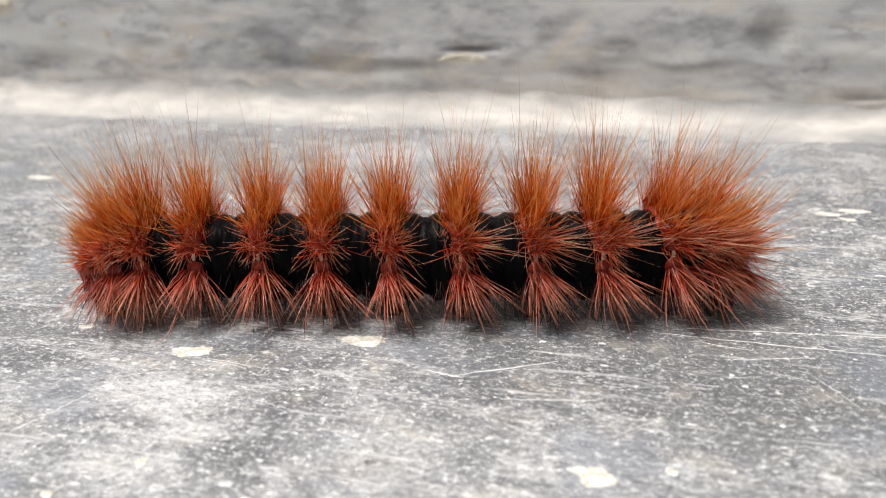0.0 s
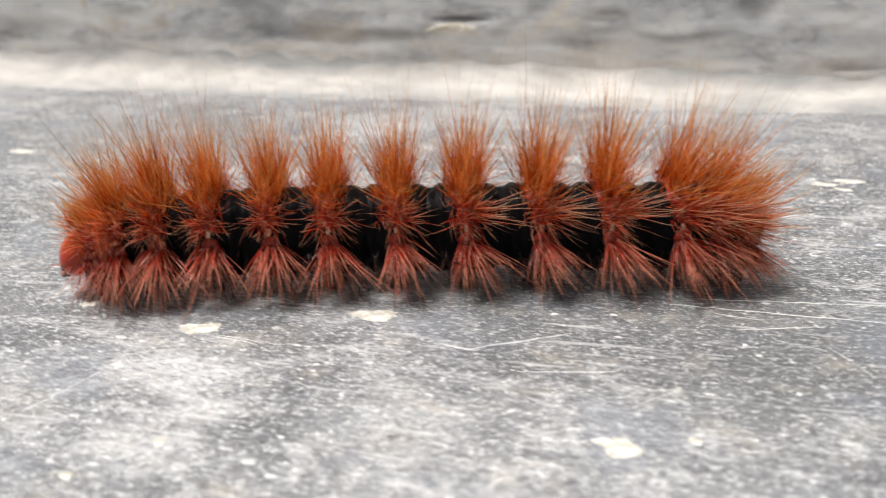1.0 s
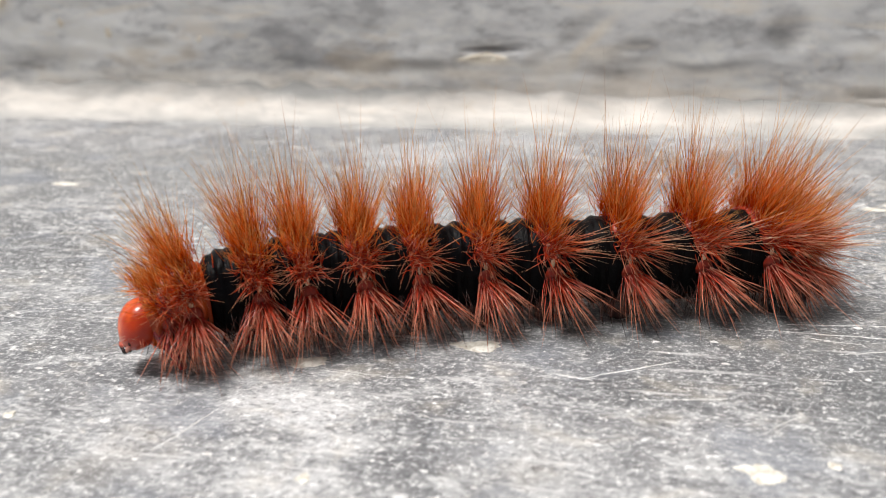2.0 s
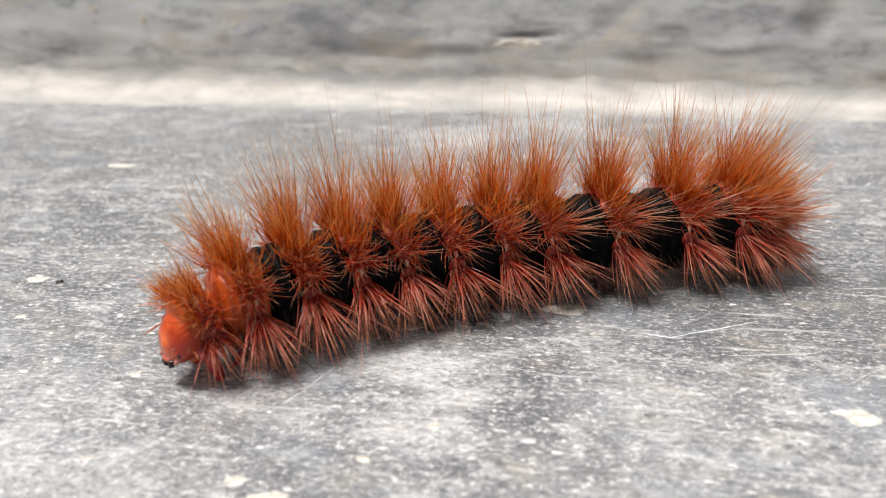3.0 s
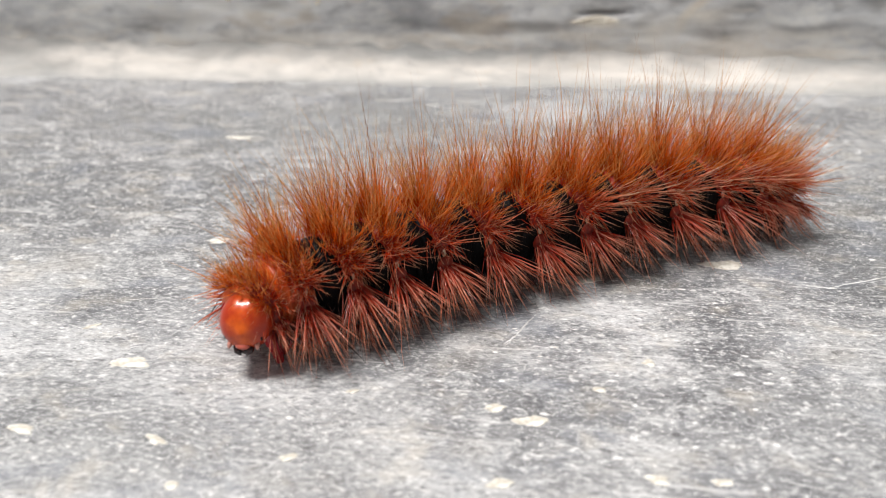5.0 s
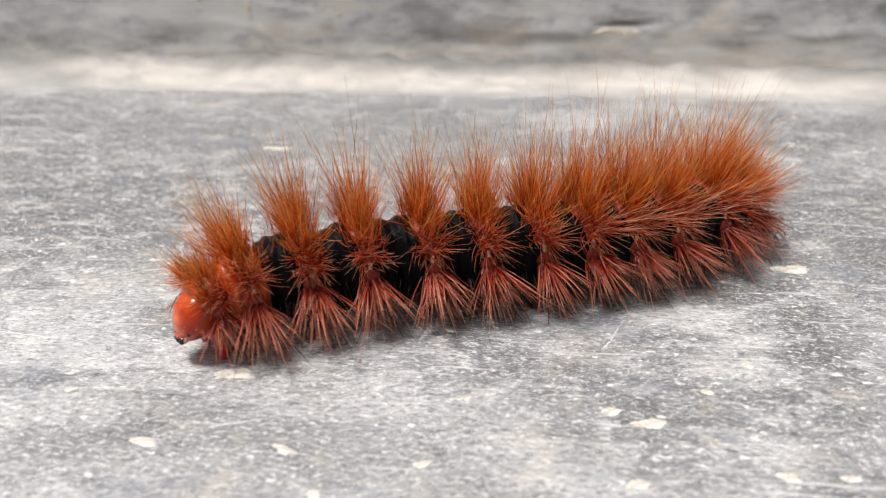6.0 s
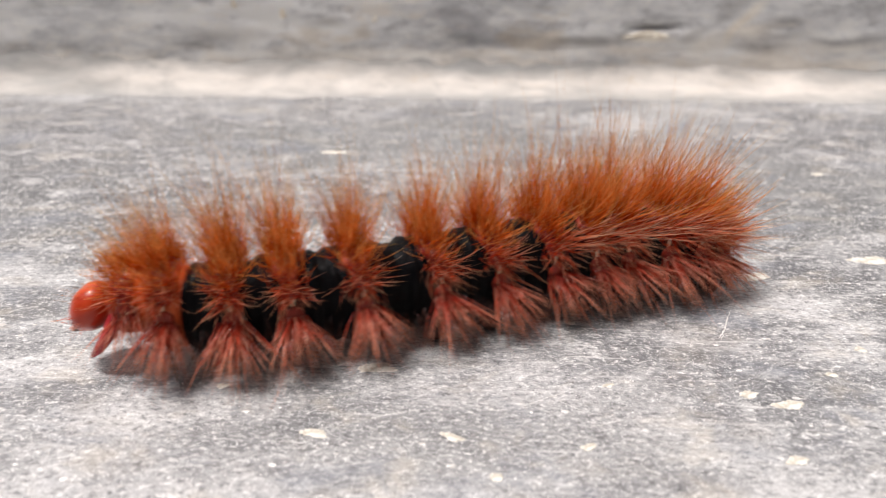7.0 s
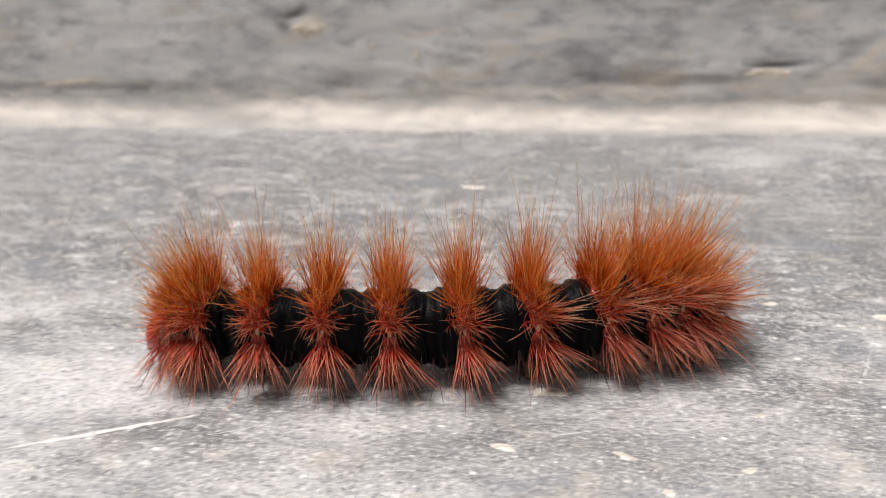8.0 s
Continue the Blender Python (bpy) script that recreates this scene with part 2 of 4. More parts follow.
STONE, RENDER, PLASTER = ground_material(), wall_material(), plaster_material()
PALE_FLAKE = flake_material("pale_flake", (0.6, 0.57, 0.5), (0.8, 0.77, 0.7))
WHITE_GRIT = flake_material("white_grit", (0.62, 0.61, 0.6), (0.86, 0.85, 0.83), 0.45)
DARK_GRIT = flake_material("dark_grit", (0.05, 0.045, 0.04), (0.12, 0.1, 0.08))
SCRATCH = flake_material("scratch_dust", (0.62, 0.62, 0.61), (0.76, 0.75, 0.73))
CREAM = flake_material("cream_chip", (0.68, 0.61, 0.5), (0.88, 0.82, 0.7), 0.8)
BLACK_SKIN = skin_material("black_velvet_skin", (0.001, 0.001, 0.0014), (0.004, 0.0036, 0.004), 0.4, 0.07, 0.00026)
COLLAR_SKIN = skin_material("orange_red_collar_skin", (0.24, 0.025, 0.006), (0.6, 0.1, 0.012), 0.35, 0.25)
TAIL_SKIN = skin_material("dark_red_tail_skin", (0.04, 0.006, 0.004), (0.14, 0.018, 0.01), 0.3)
WART = skin_material("red_wart", (0.14, 0.011, 0.005), (0.4, 0.036, 0.012), 0.35, 0.35)
LEG = skin_material("red_leg", (0.22, 0.008, 0.012), (0.5, 0.03, 0.035), 0.22)
PROLEG = skin_material("dark_proleg", (0.03, 0.012, 0.01), (0.12, 0.04, 0.03), 0.45)
PALE_SPOT = flake_material("pale_spiracle", (0.7, 0.55, 0.36), (0.85, 0.74, 0.56), 0.4)
LIP = skin_material("pink_lip", (0.42, 0.08, 0.05), (0.62, 0.22, 0.17), 0.12)
DARK_MOUTH = skin_material("dark_mouth", (0.015, 0.006, 0.006), (0.07, 0.012, 0.01), 0.25)
MOUTH = skin_material("pale_mouthpart", (0.5, 0.2, 0.15), (0.76, 0.45, 0.38), 0.15)
EYE_DOT = skin_material("black_eye", (0.004, 0.004, 0.004), (0.01, 0.01, 0.01), 0.12)
SHELL = shell_material()
ORANGE_HAIR = hair_material("orange_hair", (0.58, 0.038, 0.006), (0.93, 0.235, 0.011), (0.98, 0.58, 0.2), 0.7, 0.4, (0.06, 0.45))
AMBER_HAIR = hair_material("amber_hair", (0.5, 0.03, 0.009), (0.92, 0.15, 0.014), (0.97, 0.48, 0.18), 0.68, 0.5, (0.04, 0.35))
RUST_HAIR = hair_material("rust_hair", (0.52, 0.028, 0.01), (0.88, 0.11, 0.026), (0.97, 0.58, 0.36), 0.58, 0.7)
SWEPT_HAIR = hair_material("pale_tipped_hair", (0.5, 0.035, 0.012), (0.92, 0.24, 0.08), (0.98, 0.74, 0.5), 0.55, 0.8)
BELLY_SHADE_HAIR = hair_material("belly_shade_hair", (0.02, 0.008, 0.006), (0.06, 0.02, 0.014), (0.1, 0.04, 0.028), 0.2)
PINK_HAIR = hair_material("brick_hair", (0.34, 0.014, 0.01), (0.7, 0.075, 0.03), (0.95, 0.44, 0.28), 0.38, 0.6, (0.0, 0.15))


# ---- mesh helpers ----
def mesh_of(name, verts, faces, material, smooth=True):
    me = bpy.data.meshes.new(name)
    me.from_pydata([tuple(v) for v in verts], [], faces)
    me.materials.append(material)
    if smooth:
        me.polygons.foreach_set("use_smooth", [True] * len(me.polygons))
    me.update()
    return me


def part(name, me, parent, m=None, label=""):
    ob = new(name, me)
    ob.parent = parent
    if m is not None:
        ob.matrix_basis = m
    return tagged(ob, label)


def tube(path, radii, sides=10, squash=1.0, wobble=0.0, rng=None):
    """Verts and faces of a closed tube along +x-ish points with the given radii."""
    path = [Vector(p) for p in path]
    verts, faces = [], []
    for i, p in enumerate(path):
        d = (path[min(i + 1, len(path) - 1)] - path[max(i - 1, 0)]).normalized()
        side = d.cross(Vector((0, 0, 1)))
        side = side.normalized() if side.length > 1e-4 else Vector((0, 1, 0))
        up = side.cross(d)
        for k in range(sides):
            a = 2 * math.pi * k / sides
            w = 1 + (rng.uniform(-wobble, wobble) if wobble else 0)
            verts.append(p + radii[i] * w * (math.cos(a) * side + squash * math.sin(a) * up))
    for i in range(len(path) - 1):
        for k in range(sides):
            a, b = i * sides + k, i * sides + (k + 1) % sides
            faces.append((a, b, b + sides, a + sides))
    faces.append(tuple(reversed(range(sides))))
    faces.append(tuple(range((len(path) - 1) * sides, len(path) * sides)))
    return verts, faces


# ---- setting: stone ledge, grey wall behind it, pale plaster fillet in the corner ----
WALL_Y = 0.1163


def build_ground():
    bm = bmesh.new()
    s = 30.0
    vs = [bm.verts.new(p) for p in ((-s, -s, 0), (s, -s, 0), (s, s, 0), (-s, s, 0))]
    bm.faces.new(vs)
    me = bpy.data.meshes.new("ground")
    bm.to_mesh(me), bm.free()
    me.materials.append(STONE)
    return tagged(new("ground", me), "grey weathered stone ledge with pale specks and scratches", "ground", kind="structure")


def wall_relief(x, z):
    """How far the wall's face stands proud of its plane, in metres."""
    p = Vector((x * 28, z * 110, 0.3))
    d = 0.0003 * noise.noise(p) + 0.00012 * noise.noise(p * 2.7) + 0.0001 * noise.noise(p * 7)
    ledge = math.sin(z * 900 + 4 * noise.noise(Vector((x * 18, 2.0, z * 20))))
    d += 0.00012 * ledge * max(0, noise.noise(Vector((x * 30, z * 60, 5.0))) + 0.2)
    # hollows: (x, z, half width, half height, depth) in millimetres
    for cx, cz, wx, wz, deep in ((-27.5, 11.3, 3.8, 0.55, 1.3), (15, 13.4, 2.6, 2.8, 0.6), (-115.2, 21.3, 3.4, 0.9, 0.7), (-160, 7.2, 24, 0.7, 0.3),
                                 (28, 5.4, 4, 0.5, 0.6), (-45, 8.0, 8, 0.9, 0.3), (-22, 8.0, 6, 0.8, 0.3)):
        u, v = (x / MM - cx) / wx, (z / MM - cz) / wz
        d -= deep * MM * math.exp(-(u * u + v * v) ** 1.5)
    return d


# dark smudges, some painting shade into the hollows, and cream smears on the wall: x, z, half width, half height (mm),
# strength, tilt
SMUDGES_AND_SHADE = ((-16, 13.6, 4.0, 1.3, 0.42, 0.7), (-20, 10.2, 2.2, 1.2, 0.5, 0.5), (-9, 8.6, 5, 0.8, 0.6, 0), (4, 9.2, 6, 0.6, 0.5, 0), (-33.5, 10.2, 2.5, 0.9, 0.6, 0.5), (-38, 8.8, 5, 1.0, 0.7, 0), (-27.5, 11.4, 3.2, 0.5, 1.0, 0), (-5, 12.6, 3, 0.6, 0.55, 0), (-8, 9.6, 8, 0.8, 0.5, 0), (14.6, 13.3, 2.2, 2.5, 0.5, 0), (28, 5.2, 4, 0.5, 0.5, 0),
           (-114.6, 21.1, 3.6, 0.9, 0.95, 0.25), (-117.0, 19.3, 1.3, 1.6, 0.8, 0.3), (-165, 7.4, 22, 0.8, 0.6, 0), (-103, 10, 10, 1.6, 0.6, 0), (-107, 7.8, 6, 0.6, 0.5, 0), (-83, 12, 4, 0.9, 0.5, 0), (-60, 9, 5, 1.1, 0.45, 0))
SMEARS = ((-13, 11.6, 4.6, 1.3, 1.0, 0.88), (-10.5, 11.0, 3.0, 1.2, 0.75, 0), (-18, 8.4, 3, 1.4, 0.5, 0.5), (-28.6, 9.7, 5.0, 0.9, 1.1, 0), (-31, 7.6, 6, 1.0, 0.6, 0), (-48, 8.2, 4, 1.2, 0.5, 0.2), (15, 15.6, 3.2, 0.6, 0.4, 0), (-111.8, 18.3, 3.8, 1.8, 1.2, 0.3), (-116, 16, 3, 1, 0.6, 0),
          (-165, 8.7, 14, 0.5, 0.5, 0), (2, 8.2, 10, 0.9, 0.4, 0), (-70, 6.8, 25, 0.9, 0.4, 0))


def smudged(blobs, x, z):
    most = 0.0
    wx, wz = 2.2 * noise.noise(Vector((x * 130, z * 260, 1))), 0.7 * noise.noise(Vector((x * 150, z * 300, 9)))
    for cx, cz, a, b, strong, tilt in blobs:
        dx, dz = x / MM + wx - cx, z / MM + wz - cz
        u, v = (dx * math.cos(tilt) + dz * math.sin(tilt)) / a, (dz * math.cos(tilt) - dx * math.sin(tilt)) / b
        most = max(most, strong * math.exp(-(u * u + v * v) ** 1.4))
    return most


def build_wall():
    x0, x1, z1 = -0.26, 0.09, 0.045
    nx, nz = 520, 80
    verts, faces, dark, pale = [], [], [], []
    for j in range(nz + 1):
        for i in range(nx + 1):
            x, z = x0 + (x1 - x0) * i / nx, z1 * j / nz
            fade = min(1, i / 15, (nx - i) / 15, (nz - j) / 10)
            verts.append((x, WALL_Y - wall_relief(x, z) * fade, z))
            dark.append(smudged(SMUDGES_AND_SHADE, x, z)), pale.append(smudged(SMEARS, x, z))
    for j in range(nz):
        for i in range(nx):
            a = j * (nx + 1) + i
            faces.append((a, a + 1, a + nx + 2, a + nx + 1))
    # the plain rest of the wall, to its sides and above, and its thickness
    far, top, back = 6.0, 0.1, WALL_Y + 0.15
    k = len(verts)
    verts += [(-far, WALL_Y, 0), (x0, WALL_Y, 0), (x1, WALL_Y, 0), (far, WALL_Y, 0), (-far, WALL_Y, z1), (x0, WALL_Y, z1), (x1, WALL_Y, z1), (far, WALL_Y, z1),
              (-far, WALL_Y, top), (far, WALL_Y, top), (-far, back, 0), (far, back, 0), (-far, back, top), (far, back, top)]
    faces += [tuple(k + v for v in f) for f in ((0, 1, 5, 4), (2, 3, 7, 6), (4, 5, 6, 7, 9, 8), (8, 9, 13, 12), (10, 12, 13, 11), (0, 4, 8, 12, 10), (3, 11, 13, 9, 7))]
    me = mesh_of("wall_north", verts, faces, RENDER)
    for name, values in (("smudge_shade", dark), ("smear", pale)):
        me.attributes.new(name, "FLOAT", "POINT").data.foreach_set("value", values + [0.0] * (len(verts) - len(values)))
    ob = new("wall_north", me)
    return tagged(ob, "streaked grey rendered wall behind the ledge", "wall", kind="structure")


def build_fillet():
    x0, x1, n, m = -0.9, 0.6, 760, 14
    verts, faces, thin = [], [], []
    for i in range(n + 1):
        x = x0 + (x1 - x0) * i / n
        w1, w2 = noise.noise(Vector((x * 45, 1, 0))), noise.noise(Vector((x * 160, 4, 0)))
        reach = (6.4 + 2.2 * w1 + 1.2 * w2) * MM
        rise = (7.0 - 0.016 * max(-60, min(60, x / MM + 40)) + 0.9 * noise.noise(Vector((x * 60, 9, 0))) + 0.6 * noise.noise(Vector((x * 210, 7, 0)))) * MM
        for k in range(m + 1):
            u = k / m
            y = WALL_Y + 0.0006 - (reach + 0.0006) * (1 - u) ** 1.5
            z = -0.0003 + (rise + 0.0003) * u ** 1.5
            b = 0.00035 * noise.noise(Vector((x * 260, y * 260, z * 260)))
            verts.append((x, y - b, z + b))
            thin.append(max((u - 0.45) / 0.4, (0.55 - u) / 0.45, 0.0))
    for i in range(n):
        for k in range(m):
            a = i * (m + 1) + k
            faces.append((a, a + m + 1, a + m + 2, a + 1))
    me = mesh_of("trim", verts, faces, PLASTER)
    me.attributes.new("thin", "FLOAT", "POINT").data.foreach_set("value", thin)
    ob = new("trim", me)
    return tagged(ob, "pale cream plaster fillet between ledge and wall", "plaster fillet", kind="structure")


def build_sky_block():
    """A plain low wall, unseen, added behind the camera to block the low sky."""
    y, high, far, deep = -0.16, 0.17, 6.0, 0.12
    verts = [(x, y - d, z) for d in (0, deep) for z in (0, high - 0.004, high) for x in (-far, far)]
    verts[4], verts[5] = (-far, y - 0.004, high), (far, y - 0.004, high)
    faces = [(1, 0, 2, 3), (3, 2, 4, 5), (5, 4, 10, 11), (6, 7, 9, 8), (8, 9, 11, 10), (0, 6, 8, 10, 4, 2), (7, 1, 3, 5, 11, 9)]
    me = mesh_of("sky_block_wall", verts, faces, RENDER, smooth=False)
    for name in ("smudge_shade", "smear"):
        me.attributes.new(name, "FLOAT", "POINT").data.foreach_set("value", [0.0] * len(verts))
    return tagged(new("sky_block_wall", me), "plain grey wall added behind the camera to block low sky", "wall", kind="structure")


ground, wall_north, trim, sky_block_wall = build_ground(), build_wall(), build_fillet(), build_sky_block()


def chip_mesh(name, length, width, thick, material, seed, sides=20, upright=False):
    """An irregular flat chip with a bevelled rim."""
    rng = random.Random(seed)
    lobes = [(rng.uniform(0.05, 0.16), rng.uniform(0, 6.28)) for _ in range(4)]
    ring = [1 + sum(w * math.cos((j + 1) * 2 * math.pi * k / sides + q) for j, (w, q) in enumerate(lobes)) + rng.uniform(-0.13, 0.13) for k in range(sides)]
    verts, faces = [], []
    for z, s in ((0, 1.0), (0.7, 0.97), (1.0, 0.8)):
        for k in range(sides):
            a = 2 * math.pi * k / sides
            p = (length / 2 * s * ring[k] * math.cos(a), width / 2 * s * ring[k] * math.sin(a), thick * z * (1 + 0.3 * math.sin(a * 2 + seed)))
            verts.append((p[0], -p[2], p[1]) if upright else p)
    for j in range(2):
        for k in range(sides):
            a, b = j * sides + k, j * sides + (k + 1) % sides
            faces.append((a, b, b + sides, a + sides))
    faces += [tuple(reversed(range(sides))), tuple(range(2 * sides, 3 * sides))]
    return mesh_of(name, verts, faces, material, smooth=False)


# ---- loose flakes on the ledge: x, y, length, width, turn (millimetres, degrees) ----
def lay_flakes():
    spots = [(-19.3, 46.3, 3.4, 1.6, 8), (-30.9, 42.3, 2.8, 1.5, 10), (-1.7, 34.8, 2.4, 1.6, -5), (-64.0, 45.9, 1.9, 1.1, 14), (-75.2, 78.2, 3.2, 1.5, 4),
             (-36.5, 23.9, 1.2, 0.8, 20), (-34.1, 22.9, 2.0, 1.0, 5), (-61.6, 25.7, 2.7, 1.2, 8), (-71.9, 22.8, 0.8, 0.6, 40), (18.0, 81.2, 2.4, 1.2, -6), (20.7, 82.6, 2.8, 1.3, 12), (19.6, 79.9, 1.7, 0.8, -15),
             (-47.6, 33.1, 0.8, 0.7, 0), (-56.0, 18.2, 1.6, 0.6, -30), (-64.6, 18.1, 1.9, 0.7, -8), (-47.7, 17.7, 1.0, 0.6, 20), (-14.5, 71.8, 1.6, 1.0, 0),
             (-60.9, 39.5, 1.0, 0.6, 30), (-41.2, 44.0, 1.2, 0.8, 10), (-45.7, 24.4, 0.7, 0.5, 20), (-35.6, 17.2, 1.4, 0.8, 10), (-27.2, 18.6, 1.2, 0.8, 0),
             (-23.9, 18.9, 1.1, 0.6, 15), (-53.2, 14.7, 0.9, 0.6, 0), (-67.0, 29.9, 1.1, 0.5, 35), (-30.1, 26.7, 0.9, 0.5, 0), (2.5, 36.1, 0.8, 0.6, 10), (-26.7, 30.2, 0.9, 0.7, 0)]
    for i, (x, y, a, b, turn) in enumerate(spots):
        ob = new("paint_flake", chip_mesh("paint_flake", a * MM, b * MM, 0.055 * MM, PALE_FLAKE, 40 + i, 34))
        ob.matrix_basis = pose(x * MM, y * MM, 0, 0, 0, turn)
        tagged(ob, "small cream flake lying on the grey ledge", "flake", "flakes on the ledge")
    ob = new("dark_crumb", chip_mesh("dark_crumb", 0.6 * MM, 0.35 * MM, 0.2 * MM, DARK_GRIT, 71, 9))
    ob.matrix_basis = pose(-61.7 * MM, 45.6 * MM, 0, 0, 0, 30)
    tagged(ob, "tiny dark crumb beside a cream flake on the ledge", "crumb")


def lay_grit():
    """Fine pale grit: too many to count, one piece of stuff."""
    rng = random.Random(5)
    verts, faces = [], []
    for _ in range(9000):
        x, y = rng.uniform(-125, 45), rng.uniform(8, 112)
        if noise.noise(Vector((x * 0.07, y * 0.1, 3))) + rng.uniform(-0.5, 0.5) < 0.0:
            continue
        r = 0.04 + 0.17 * rng.random() ** 8
        sx, turn, h = rng.uniform(1.0, 2.4), rng.uniform(-0.6, 0.6), rng.uniform(0.02, 0.06)
        k = len(verts)
        for z, s in ((0, 1.0), (h, 0.6)):
            for q in range(5):
                a = 2 * math.pi * q / 5 + turn
                w = r * s * rng.uniform(0.7, 1.2)
                verts.append(((x + w * sx * math.cos(a)) * MM, (y + w * math.sin(a)) * MM, z * MM))
        for q in range(5):
            p = (q + 1) % 5
            faces.append((k + q, k + p, k + 5 + p, k + 5 + q))
        faces.append(tuple(k + 5 + q for q in range(5)))
    tagged(new("grit", mesh_of("grit", verts, faces, WHITE_GRIT, False)), "fine white grit scattered over the grey ledge", "grit", kind="stuff")


def draw_scratches():
    """Pale scratches: x, y, x, y, width in millimetres; thin raised burrs on the ledge."""
    rng = random.Random(8)
    for x0, y0, x1, y1, w in ((-11.7, 43.1, -5.0, 46.5, 0.16), (1.8, 52.0, 16.6, 51.9, 0.13), (3.5, 53.2, 19.0, 54.8, 0.1), (-17.3, 57.9, -8.0, 57.2, 0.2),
                              (-82.5, 29.7, -76.4, 29.0, 0.14), (-36.5, 31.0, -34.5, 35.9, 0.12), (-90.7, 51.1, -83.1, 50.1, 0.16), (-36.6, 31.2, -35.6, 33.0, 0.1),
                              (-13.5, 43.4, -11.0, 43.0, 0.24), (6.0, 49.0, 12.0, 50.6, 0.1), (-8.0, 41.0, -2.0, 42.2, 0.1), (-101.0, 13.0, -88.6, 19.0, 0.6)):
        n, verts, faces = 14, [], []
        d = Vector((x1 - x0, y1 - y0, 0))
        side = Vector((-d.y, d.x, 0)).normalized()
        for i in range(n + 1):
            u = i / n
            p = Vector((x0, y0, 0)) + d * u + side * rng.uniform(-0.06, 0.06)
            h = w * (0.25 + 0.75 * math.sin(math.pi * u)) * rng.uniform(0.5, 1.2) / 2
            verts += [(p + side * h) * MM, p * MM + Vector((0, 0, 0.03 * MM)), (p - side * h) * MM]
        for i in range(n):
            a = 3 * i
            faces += [(a, a + 1, a + 4, a + 3), (a + 1, a + 2, a + 5, a + 4)]
        part("scratch", mesh_of("scratch", verts, faces, SCRATCH), ground, label="pale scratch in the grey stone")


def set_chips():
    """Cream chips and lumps left on the wall: x, z, length, height, turn."""
    for i, (x, z, a, b, turn) in enumerate(((-28.6, 9.9, 8.0, 1.3, 2), (-111.8, 18.3, 6.0, 3.0, 18), (-99.5, 15.0, 1.3, 1.3, 0),
                                            (-91.0, 13.4, 1.5, 1.6, 0), (-165, 8.3, 16, 0.8, 3), (-75, 12.5, 1.2, 1.0, 0))):
        ob = part("chip", chip_mesh("chip", a * MM, b * MM, 0.5 * MM, CREAM, 90 + i, 18, True), wall_north,
                  pose(x * MM, WALL_Y + 0.0004 - wall_relief(x * MM, z * MM), z * MM, 0, -turn, 0), "cream chip of old coating on the wall")


def fine_scratches():
    """A mesh of hairline scratches too many to count, as thin pale burrs."""
    rng = random.Random(21)
    verts, faces = [], []
    for _ in range(900):
        x, y = rng.uniform(-125, 40), rng.uniform(12, 100)
        if noise.noise(Vector((x * 0.05, y * 0.08, 8))) + rng.uniform(-0.4, 0.4) < 0.05:
            continue
        turn = rng.gauss(0.05, 0.2) if rng.random() < 0.75 else rng.uniform(-1.2, 1.2)
        long, w, bow = rng.uniform(0.8, 5.5) * rng.uniform(0.4, 1.0), rng.uniform(0.02, 0.07), rng.uniform(-0.15, 0.15)
        d, k = Vector((math.cos(turn), math.sin(turn), 0)), len(verts)
        side = Vector((-d.y, d.x, 0))
        for i in range(6):
            u = i / 5
            q = Vector((x, y, 0)) + d * long * (u - 0.5) + side * (bow * math.sin(math.pi * u) + rng.uniform(-0.02, 0.02))
            h = w * math.sin(math.pi * (0.08 + 0.84 * u)) * rng.uniform(0.4, 1.2) / 2 + 0.004
            verts += [(q + side * h) * MM, q * MM + Vector((0, 0, 0.02 * MM)), (q - side * h) * MM]
        for i in range(5):
            a = k + 3 * i
            faces += [(a, a + 1, a + 4, a + 3), (a + 1, a + 2, a + 5, a + 4)]
    ob = part("hairline_scratches", mesh_of("hairline_scratches", verts, faces, SCRATCH), ground, label="countless pale hairline scratches")
    tagged(ob, kind="stuff")


fine_scratches()
lay_flakes(), lay_grit(), draw_scratches(), set_chips()


# ---- the caterpillar ----
AXIS = 4.8          # height of the body's axis above the ledge, millimetres


